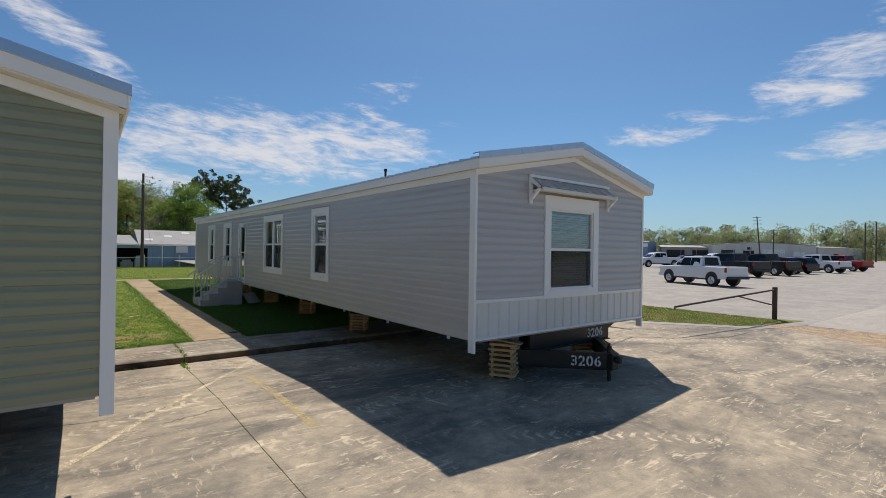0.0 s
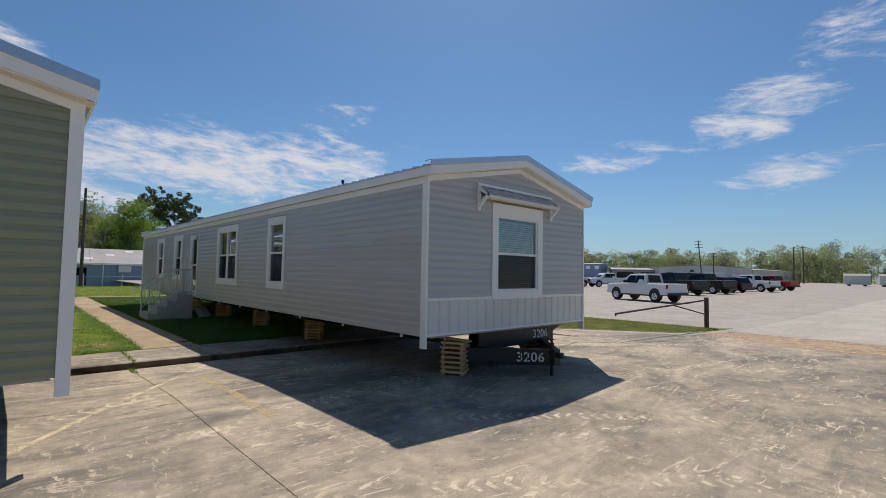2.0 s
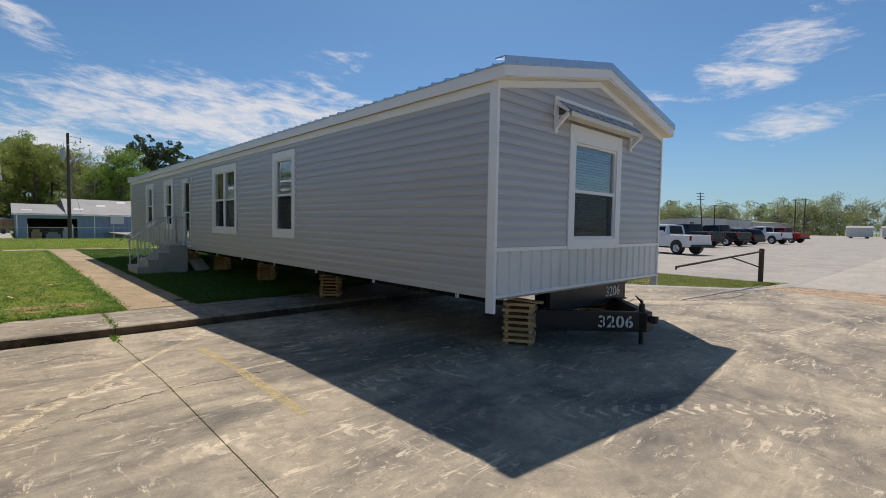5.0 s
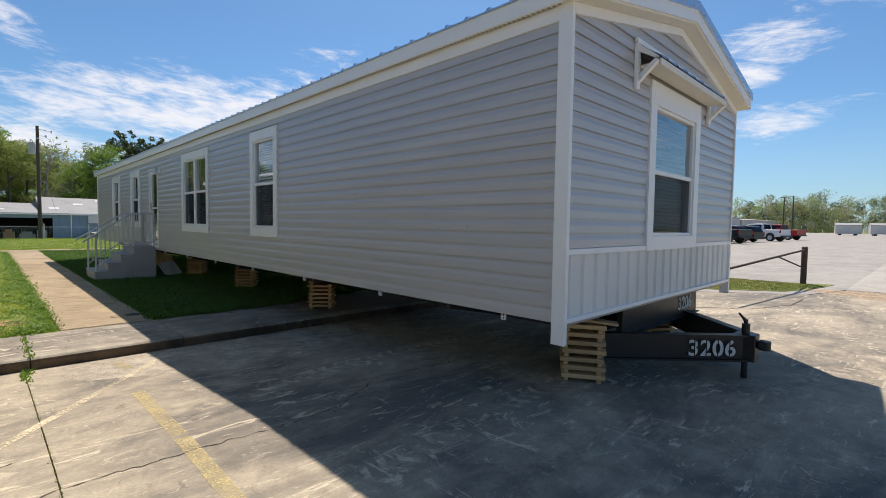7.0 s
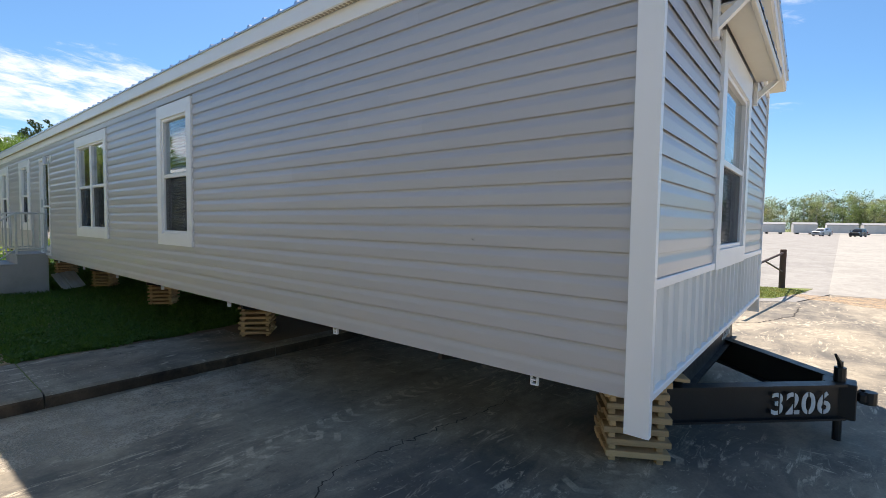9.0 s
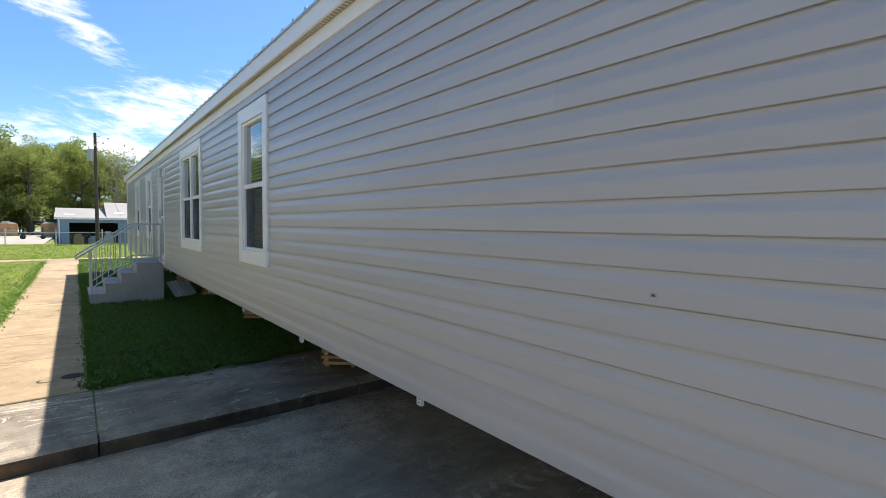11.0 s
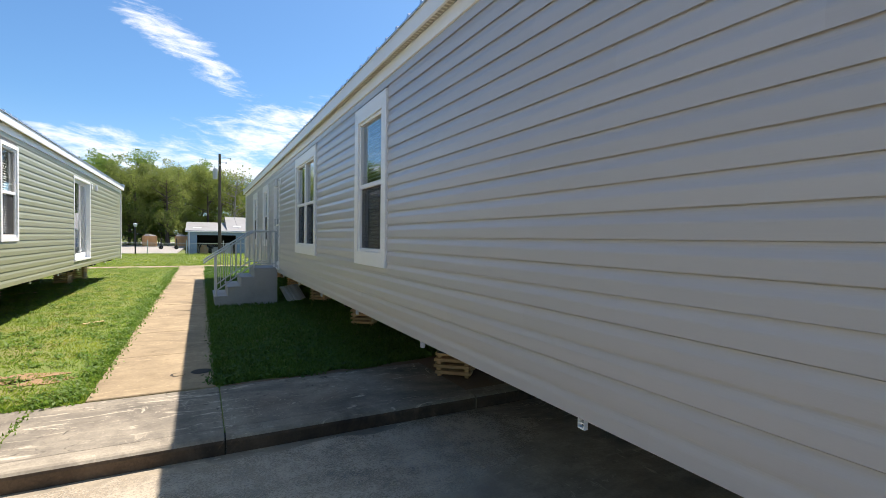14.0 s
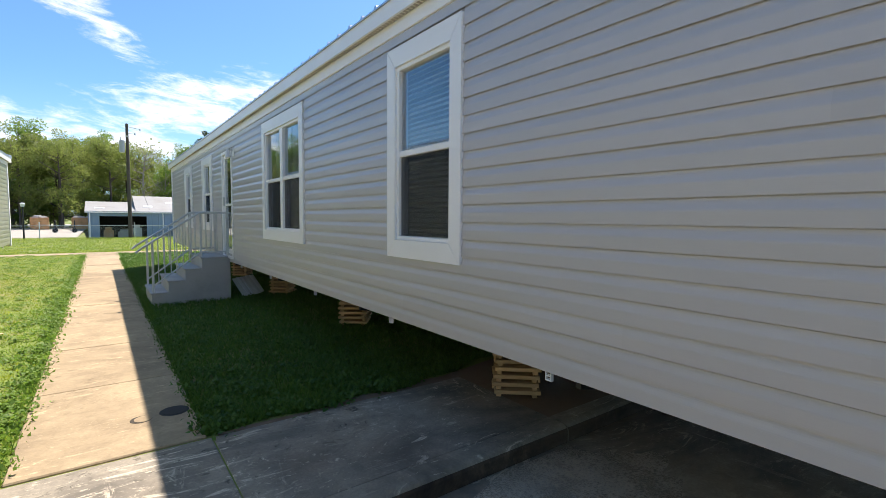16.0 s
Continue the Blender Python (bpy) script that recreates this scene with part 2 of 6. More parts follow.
def leaf_material(name, colour, other, through=0.35, dry=None):
    """Leaves: two greens by piece, some light passing through."""
    m = bpy.data.materials.new(name)
    n = Net(nodes_of(m))
    out, d, t, mx = n.node("ShaderNodeOutputMaterial"), n.node("ShaderNodeBsdfPrincipled"), n.node("ShaderNodeBsdfTranslucent"), n.node("ShaderNodeMixShader")
    r = n.node("ShaderNodeNewGeometry").outputs["Random Per Island"]
    ob = n.node("ShaderNodeObjectInfo").outputs["Random"]
    col = n.mix(n.math("ADD", n.math("MULTIPLY", r, 0.7), n.math("MULTIPLY", ob, 0.3)), colour, other)
    if dry:
        where = n.node("ShaderNodeNewGeometry").outputs["Position"]
        patch = n.math("ADD", n.math("MULTIPLY", n.noise(where, 0.9, 5.0, 0.62, 0.6), 0.6), n.math("MULTIPLY", n.noise(where, 4.5, 4.0, 0.6), 0.4))
        col = n.mix(n.ramp(patch, 0.46, 0.62, 0.0, 0.85), col, dry)
        col = n.mix(n.ramp(n.noise(where, 2.3, 4.0, 0.6), 0.54, 0.68, 0.0, 0.4), col, tuple(c * 0.5 for c in colour))
    n.put(d.inputs["Base Color"], col), n.put(t.inputs[0], col)
    d.inputs["Roughness"].default_value = 0.6
    mx.inputs[0].default_value = through
    n.put(mx.inputs[1], d.outputs[0]), n.put(mx.inputs[2], t.outputs[0]), n.put(out.inputs[0], mx.outputs[0])
    return m


GREY = siding_material("grey_siding", (0.50, 0.487, 0.487))
SAGE = siding_material("sage_siding", (0.275, 0.285, 0.178))
WHITE = material("white_trim", (0.90, 0.90, 0.895), 0.35, spots=0.12, scale=1.5, tint=(0.72, 0.70, 0.65))
CREAM = material("cream_soffit", (0.83, 0.79, 0.68), 0.5, spots=0.12, scale=2.0)
PANEL = material("white_ribbed_panel", (0.76, 0.765, 0.74), 0.45, spots=0.3, scale=1.2, tint=(0.5, 0.48, 0.42), stretch=(1, 1, 0.4))
GALV = material("galvanised_roof", (0.55, 0.61, 0.69), 0.32, 0.85, spots=0.25, scale=2.0, tint=(0.45, 0.47, 0.5))
BLACK = material("black_steel", (0.010, 0.010, 0.011), 0.45, spots=0.4, scale=4.0, tint=(0.03, 0.024, 0.02), bump=0.1)
CRIB = material("crib_timber", (0.62, 0.42, 0.22), 0.75, spots=0.5, scale=3.0, stretch=(1, 1, 6), tint=(0.30, 0.19, 0.10), bump=0.3, bump_scale=30, spread=0.22)
PAINT = material("stencil_white", (0.7, 0.7, 0.68), 0.7, spots=0.3, scale=9.0)
YELLOW = mesh_material("worn_yellow_paint", (0.57, 0.45, 0.21), (0.35, 0.67))
WHITEWORN = mesh_material("worn_white_paint", (0.66, 0.55, 0.36), (0.40, 0.58))
DUST = mesh_material("dust_film", (0.52, 0.44, 0.33), (0.32, 0.62))
CONCRETE = concrete_material("pad_concrete", (0.485, 0.405, 0.29), (0.16, 0.143, 0.12), 1.0, True)
# darker brown, rust-blotched concrete for the kerb's upright front
DARKFACEC = concrete_material("dark_kerb_face", (0.20, 0.135, 0.085), (0.035, 0.026, 0.02), 0.35, rust=0.5)
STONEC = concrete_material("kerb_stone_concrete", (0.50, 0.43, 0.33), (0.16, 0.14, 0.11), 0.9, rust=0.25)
KERBC = concrete_material("kerb_concrete", (0.40, 0.345, 0.265), (0.15, 0.132, 0.108), 1.7, rust=0.2)
WALKC = concrete_material("walk_concrete", (0.46, 0.35, 0.215), (0.28, 0.21, 0.13), 0.9)
LOTC = concrete_material("lot_surface", (0.42, 0.385, 0.335), (0.31, 0.285, 0.25), 0.3)
DRIVEC = concrete_material("drive_concrete", (0.50, 0.46, 0.39), (0.38, 0.345, 0.295), 0.3)
SAND = mesh_material("sand_film", (0.55, 0.38, 0.22), (0.40, 0.60))
STEPC = material("step_concrete", (0.43, 0.43, 0.425), 0.85, spots=0.35, scale=2.5, bump=0.3, bump_scale=60)
JOINT = material("joint_filler", (0.06, 0.047, 0.034), 0.95, spots=0.3, scale=8.0)
DIRT = material("bare_dirt", (0.19, 0.125, 0.08), 0.95, spots=0.6, scale=2.2, tint=(0.16, 0.10, 0.06), bump=0.6, bump_scale=25)
STRAW = material("dry_straw_soil", (0.36, 0.215, 0.115), 0.95, spots=1.0, scale=9.0, tint=(0.17, 0.13, 0.05), bump=0.8, bump_scale=40)
LAWN = material("lawn_soil", (0.15, 0.20, 0.035), 0.95, spots=0.8, scale=1.1, tint=(0.25, 0.21, 0.08), bump=0.8, bump_scale=22)
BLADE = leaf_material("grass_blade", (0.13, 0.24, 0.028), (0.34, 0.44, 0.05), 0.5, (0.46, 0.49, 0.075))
# same lawn, with the grey home's shade put into a darker green
SHADEGREEN = leaf_material("shaded_green", (0.035, 0.105, 0.014), (0.125, 0.235, 0.03), 0.4)
DRYBLADE = leaf_material("verge_blade", (0.16, 0.20, 0.045), (0.30, 0.31, 0.085), 0.4, (0.40, 0.33, 0.13))
WEED = leaf_material("weed_leaf", (0.10, 0.21, 0.025), (0.22, 0.33, 0.05), 0.5)
LEAF = leaf_material("spring_leaf", (0.10, 0.19, 0.027), (0.26, 0.38, 0.065), 0.55)
LEAFY = leaf_material("olive_leaf", (0.15, 0.21, 0.04), (0.34, 0.38, 0.10), 0.55)
# far greens and olives, paled so the leaf colour carries the distance haze
HAZELEAF = leaf_material("hazed_leaf", (0.20, 0.27, 0.085), (0.33, 0.40, 0.15), 0.55)
HAZEOLIVE = leaf_material("hazed_olive_leaf", (0.27, 0.28, 0.13), (0.40, 0.40, 0.20), 0.55)
PINE = leaf_material("pine_needle", (0.045, 0.07, 0.025), (0.10, 0.14, 0.05), 0.25)
BARK = material("bark", (0.13, 0.105, 0.085), 0.95, spots=0.6, scale=2.0, stretch=(4, 4, 1), bump=0.6, bump_scale=12)
PALEBARK = material("pale_bark", (0.33, 0.30, 0.27), 0.9, spots=0.4, scale=2.0, stretch=(4, 4, 1))
POLEWOOD = material("pole_wood", (0.10, 0.08, 0.065), 0.9, spots=0.5, scale=2.0, stretch=(5, 5, 0.5))
GLASS = glass_material("window_glass")
SCREEN = mesh_material("insect_screen", (0.018, 0.019, 0.021), 0.40)
BLIND = material("blind_slat", (0.84, 0.84, 0.82), 0.5)
ROOM = material("room_wall", (0.42, 0.40, 0.37), 0.8)
CURTAIN = material("pale_curtain", (0.5, 0.5, 0.47), 0.85, spots=0.3, scale=3.0)
VENT = material("vent_strip", (0.42, 0.38, 0.30), 0.6)
STEEL = material("rail_steel", (0.62, 0.64, 0.64), 0.4, 0.25, spots=0.25, scale=5.0)
RUSTY = material("rusted_pipe", (0.075, 0.05, 0.04), 0.8, spots=0.6, scale=6.0, tint=(0.14, 0.07, 0.04))
BLUESHED = material("blue_sheet_metal", (0.24, 0.33, 0.46), 0.5, 0.1, spots=0.4, scale=0.8, tint=(0.17, 0.24, 0.34))
SHEDROOF = material("weathered_roof_sheet", (0.30, 0.295, 0.285), 0.65, 0.0, spots=0.5, scale=0.5, tint=(0.22, 0.205, 0.185))
SKYLIGHT = material("roof_light_sheet", (0.62, 0.62, 0.60), 0.5)
# near-black, also standing in for the unlit depth of cleanout hole and bays
DARKROOM = material("dark_inside", (0.035, 0.032, 0.03), 0.9)
WAREHOUSE = material("white_sheet_wall", (0.60, 0.59, 0.56), 0.55, spots=0.3, scale=0.3, stretch=(1, 1, 0.3))
GRAVEL = material("gravel_yard", (0.42, 0.38, 0.33), 0.95, spots=0.5, scale=0.4, bump=0.3)
BINWOOD = material("bin_timber", (0.62, 0.35, 0.16), 0.8, spots=0.4, scale=1.5)
SACKING = material("pale_sacks", (0.62, 0.58, 0.52), 0.9, spots=0.4, scale=3.0)
TYRE = material("tyre_rubber", (0.018, 0.018, 0.018), 0.85)
CHROME = material("bright_wheel", (0.55, 0.56, 0.58), 0.25, 0.9)
CARGLASS = material("tinted_car_glass", (0.008, 0.009, 0.010), 0.12, spec=0.25)
REDLENS = material("red_lens", (0.30, 0.012, 0.012), 0.2)
CLEARLENS = material("clear_lens", (0.65, 0.67, 0.7), 0.1)
CARS = {k: material(k + "_car_paint", c, 0.22, mt) for k, c, mt in (("white", (0.72, 0.73, 0.74), 0.0), ("black", (0.012, 0.012, 0.015), 0.1), ("navy", (0.012, 0.016, 0.028), 0.2), ("maroon", (0.05, 0.01, 0.012), 0.1), ("red", (0.36, 0.018, 0.014), 0.1), ("silver", (0.5, 0.5, 0.51), 0.5))}
PORCELAIN = material("insulator", (0.45, 0.46, 0.48), 0.4)

# ---- building helpers ----


class Shape:
    """Collects vertices and faces of one mesh."""

    def __init__(self):
        self.v, self.f = [], []

    def add(self, verts, faces):
        k = len(self.v)
        self.v += [tuple(p) for p in verts]
        self.f += [tuple(k + i for i in face) for face in faces]
        return self

    def box(self, x0, y0, z0, x1, y1, z1, c=0.0, m=None):
        """A box, with its edges cut by c."""
        lo, hi = (min(x0, x1), min(y0, y1), min(z0, z1)), (max(x0, x1), max(y0, y1), max(z0, z1))
        c = min(c, *((hi[i] - lo[i]) * 0.3 for i in range(3)))
        if c <= 0:
            vs = [(x, y, z) for x in (lo[0], hi[0]) for y in (lo[1], hi[1]) for z in (lo[2], hi[2])]
            fs = [(0, 1, 3, 2), (4, 6, 7, 5), (0, 4, 5, 1), (2, 3, 7, 6), (0, 2, 6, 4), (1, 5, 7, 3)]
        else:
            vs, index = [], {}
            for sx in (0, 1):
                for sy in (0, 1):
                    for sz in (0, 1):
                        s = (sx, sy, sz)
                        for ax in range(3):
                            p = [(hi[i] if s[i] else lo[i]) if i == ax else (hi[i] - c if s[i] else lo[i] + c) for i in range(3)]
                            index[s, ax] = len(vs)
                            vs.append(tuple(p))
            fs = []
            for ax in range(3):
                a, b2 = [i for i in range(3) if i != ax]
                for side in (0, 1):
                    ring = []
                    for u, q in ((0, 0), (1, 0), (1, 1), (0, 1)):
                        s = [0, 0, 0]
                        s[ax], s[a], s[b2] = side, u, q
                        ring.append(index[tuple(s), ax])
                    flip = (side == 1) == (ax != 1)
                    fs.append(tuple(ring if flip else ring[::-1]))
            for ax in range(3):
                a, b2 = [i for i in range(3) if i != ax]
                for u in (0, 1):
                    for q in (0, 1):
                        s0, s1 = [0, 0, 0], [0, 0, 0]
                        s0[a], s0[b2], s1[a], s1[b2], s1[ax] = u, q, u, q, 1
                        s0, s1 = tuple(s0), tuple(s1)
                        ring = (index[s0, a], index[s0, b2], index[s1, b2], index[s1, a])
                        flip = (u == q) == (ax != 1)
                        fs.append(ring[::-1] if flip else ring)
            for sx in (0, 1):
                for sy in (0, 1):
                    for sz in (0, 1):
                        ring = tuple(index[(sx, sy, sz), ax] for ax in range(3))
                        fs.append(ring if (sx + sy + sz) % 2 else ring[::-1])
        if m is not None:
            vs = [m @ Vector(p) for p in vs]
        return self.add(vs, fs)

    def tube(self, a, b, r0, r1=None, n=8, caps=True):
        """A round bar from a to b."""
        a, b = Vector(a), Vector(b)
        r1 = r0 if r1 is None else r1
        d = (b - a).normalized()
        u = d.cross((0, 0, 1) if abs(d.z) < 0.9 else (1, 0, 0)).normalized()
        q = d.cross(u)
        ring = [(u * math.cos(2 * math.pi * i / n) + q * math.sin(2 * math.pi * i / n)) for i in range(n)]
        vs = [a + p * r0 for p in ring] + [b + p * r1 for p in ring]
        fs = [(i, (i + 1) % n, n + (i + 1) % n, n + i) for i in range(n)]
        if caps:
            fs += [tuple(range(n))[::-1], tuple(range(n, 2 * n))]
        return self.add(vs, fs)

    def prism(self, outline, axis, lo, hi):
        """An outline in the plane across an axis (0 x, 1 y, 2 z), drawn out from lo to hi."""
        n = len(outline)

        def at(p, d):
            q = list(p)
            q.insert(axis, d)
            return tuple(q)
        vs = [at(p, lo) for p in outline] + [at(p, hi) for p in outline]
        fs = [tuple(range(n)), tuple(range(n, 2 * n))[::-1]] + [(i, n + i, n + (i + 1) % n, (i + 1) % n) for i in range(n)]
        return self.add(vs, fs)

    def mesh(self, name, mat, smooth=False):
        me = bpy.data.meshes.new(name)
        me.from_pydata(self.v, [], self.f)
        me.materials.append(mat)
        if smooth:
            me.shade_smooth()
        bm = bmesh.new()
        bm.from_mesh(me)
        bmesh.ops.recalc_face_normals(bm, faces=bm.faces)
        bm.to_mesh(me)
        bm.free()
        return me


def part(name, shape, mat, parent, label="", smooth=False):
    """One mesh under a thing or a part; shape is a Shape or a ready mesh."""
    ob = new(name, shape.mesh(name, mat, smooth) if isinstance(shape, Shape) else shape)
    ob.parent = parent
    return tagged(ob, label)


def thing(name, place, label, category, group="", kind="", turn=0.0):
    ob = new(name)
    ob.empty_display_size = 0.2
    ob.matrix_world = pose(*place, 0, 0, turn)
    return tagged(ob, label, category, group, kind)


def solid(name, shape, mat, label, category, group="", kind="", place=(0, 0, 0), turn=0.0, smooth=False):
    ob = new(name, shape.mesh(name, mat, smooth))
    ob.matrix_world = pose(*place, 0, 0, turn)
    return tagged(ob, label, category, group, kind)


def quads(name, verts, mat, per=4):
    """Many loose polygons of one size as one mesh."""
    verts = np.asarray(verts, np.float32).reshape(-1, 3)
    count = len(verts) // per
    me = bpy.data.meshes.new(name)
    me.vertices.add(len(verts)), me.loops.add(len(verts)), me.polygons.add(count)
    me.vertices.foreach_set("co", verts.ravel())
    me.loops.foreach_set("vertex_index", np.arange(len(verts), dtype=np.int32))
    me.polygons.foreach_set("loop_start", np.arange(0, len(verts), per, dtype=np.int32))
    me.materials.append(mat)
    me.update(calc_edges=True)
    return me

# ---- ground, pavements ----
KERB_Y, KERB_H = 8.82, 0.12


def pad_z(y):
    """The pad falls gently towards the kerb."""
    return -KERB_H * min(1.0, max(0.0, (y - 6.0) / (KERB_Y - 6.0)))


def ground_z(x, y):
    if x < 0.8 and y > 44.0:
        return -0.005 - 0.27 * min(1.0, (y - 44.0) / 16.0)
    if y < 8.9 or x > 8.6:
        base = -0.3
    else:
        base = -0.005
    return min(base, -0.045 * (y - 44.0)) if 44.0 < y < 66.3 else (min(base, -1.0) if y >= 66.3 else base)


xs = [-2500, -800, -250, -100, -60, -40, -20, -10, -5, 0, 0.7, 0.9, 5, 8.5, 8.7, 15, 30, 60, 120, 250, 800, 2500]
ys = [-2500, -800, -250, -100, -40, -20, 0, 8.85, 8.95, 12, 18, 24, 30, 38, 44, 48, 55, 66.3, 80, 120, 250, 800, 2500]
g = Shape()
g.add([(x, y, ground_z(x, y)) for y in ys for x in xs], [(j * len(xs) + i, j * len(xs) + i + 1, (j + 1) * len(xs) + i + 1, (j + 1) * len(xs) + i) for j in range(len(ys) - 1) for i in range(len(xs) - 1)])
solid("ground", g, LAWN, "green spring lawn with thin bare spots", "lawn", kind="structure")


def sheet(outline, z):
    s = Shape()
    n = len(outline)
    s.add([(x, y, z) for x, y in outline] + [(x, y, z - 0.06) for x, y in outline], [tuple(range(n)), tuple(range(n, 2 * n))[::-1]] + [(i, n + i, n + (i + 1) % n, (i + 1) % n) for i in range(n)])
    return s


solid("road", sheet([(15.0, 3.9), (250, 0.5), (250, 150), (8.9, 150), (8.9, 12), (11.5, 6.6), (13.2, 4.4)], -0.004), LOTC, "pale worn asphalt parking lot", "parking lot", kind="structure")
solid("pavement_drive", sheet([(15.0, 3.91), (15.0, -60), (250, -60), (250, 0.51)], 0.0), DRIVEC, "light concrete drive beside the lot", "driveway", kind="structure")
sand_rng, SAND_EDGE = random.Random(6), []
SAND_TURNS = [(14.2, 5.1), (14.5, 4.4), (14.6, 3.8), (15.0, 3.0), (15.1, 1.2), (15.6, -2.6), (13.4, -2.6), (12.8, 1.1), (12.7, 2.2), (13.6, 3.7)]
for p, q in zip(SAND_TURNS, SAND_TURNS[1:] + SAND_TURNS[:1]):
    SAND_EDGE += [(p[0] + (q[0] - p[0]) * i / 9 + sand_rng.uniform(-0.09, 0.09), p[1] + (q[1] - p[1]) * i / 9 + sand_rng.uniform(-0.09, 0.09)) for i in range(9)]
solid("pavement_sand", sheet(SAND_EDGE, 0.004), SAND, "thin film of orange sand washed over concrete", "sand", kind="structure")
solid("ground_yard", sheet([(-60, 50), (0.6, 50), (0.6, 118), (-60, 118)], -0.09), GRAVEL, "pale gravel yard behind the fence", "gravel yard", kind="structure")

# ---- manufactured homes ----
PITCH = 0.1085
BOARD = [(0.0032, 0.0180), (0.056, 0.0178), (0.064, 0.0168), (0.073, 0.0144), (0.082, 0.0116), (0.091, 0.0094), (0.099, 0.0084)]
# boards come two courses to a panel: under the first the lock stands open, under the second there is a narrow pressed step
FIRST = [(0.040, 0.0066), (0.034, 0.0164), (0.0034, 0.0164)] + BOARD + [(0.1090, 0.0082), (0.1092, 0.0058), (PITCH + 0.036, 0.0056)]
SECOND = [(0.040, 0.0066), (0.034, 0.0164), (0.0034, 0.0164)] + BOARD + [(0.1064, 0.0082), (0.1068, 0.0050), (PITCH + 0.036, 0.0050)]
BASE_Z, LAP_Z, FRIEZE_Z, EAVE_Z, PEAK_Z = 0.64, 0.66, 2.795, 2.90, 3.47
WALL = 0.09


class Face:
    """A wall's own frame: s along it, n outwards, z up."""

    def __init__(self, origin, along, out):
        self.o, self.a, self.n = Vector(origin), Vector(along), Vector(out)

    def p(self, s, n, z):
        return tuple(self.o + self.a * s + self.n * n + Vector((0, 0, z)))

    def box(self, shape, s0, s1, n0, n1, z0, z1, c=0.0):
        a, b = Vector(self.p(s0, n0, z0)), Vector(self.p(s1, n1, z1))
        return shape.box(*a, *b, c)


def free_spans(lo, hi, z, openings):
    """What is left of lo..hi at height z once the openings are cut out."""
    spans = [(lo, hi)]
    for s0, s1, z0, z1 in openings:
        if z0 < z < z1:
            spans = [(a, b) for q0, q1 in spans for a, b in ((q0, min(q1, s0)), (max(q0, s1), q1)) if b - a > 0.01]
    return spans


def wall_panel(face, length, z0, z1, openings):
    """The wall behind the boards, with its openings cut through."""
    s = Shape()
    cuts = sorted({0.0, length, *(v for o in openings for v in o[:2])})
    for a, b in zip(cuts, cuts[1:]):
        mid = (a + b) / 2
        levels = sorted([(o[2], o[3]) for o in openings if o[0] < mid < o[1]])
        low = z0
        for q0, q1 in levels + [(z1, z1)]:
            if q0 - low > 0.005:
                face.box(s, a, b, -WALL, 0.0, low, q0)
            low = q1
    return s


def siding(face, length, z0, z1, openings, mat, parent, limits=None, rng=None):
    """Lap boards, course by course, each board an object of its own."""
    rng = rng or random.Random(5)
    z, row = z0, 0
    while z < z1 - 0.015:
        for a, b in free_spans(0.0, length, z + PITCH * 0.5, openings):
            if limits:
                q = limits(z + 0.01)
                if q is None:
                    continue
                a, b = max(a, q[0]), min(b, q[1])
                if b - a < 0.05:
                    continue
            seams = [a]
            nxt = a + 1.2 + rng.random() * 2.6
            while nxt < b - 1.0:
                seams.append(nxt)
                nxt += 3.3 + rng.random() * 0.8
            seams.append(b)
            for i, (q0, q1) in enumerate(zip(seams, seams[1:])):
                s = Shape()
                pts = []
                proud = 0.0003 if i % 2 else 0.0
                for dz, dn in (SECOND if row % 2 else FIRST):
                    zz = min(z + dz, z1)
                    e0, e1 = q0, q1
                    if limits:
                        lim = limits(zz)
                        if lim is None:
                            lim = (length / 2, length / 2)
                        e0, e1 = max(q0, lim[0]), min(q1, lim[1])
                        if e1 < e0:
                            e0 = e1 = (e0 + e1) / 2
                    pts.append((e0, e1, dn + proud, zz))
                vs = [face.p(e0, dn, zz) for e0, e1, dn, zz in pts] + [face.p(e1, dn, zz) for e0, e1, dn, zz in pts]
                k = len(pts)
                s.add(vs, [(j, j + 1, k + j + 1, k + j) for j in range(k - 1)])
                me = bpy.data.meshes.new("siding_board")
                me.from_pydata(s.v, [], s.f)
                me.materials.append(mat)
                ob = new("siding_board", me)
                ob.parent = parent
        z += PITCH
        row += 1


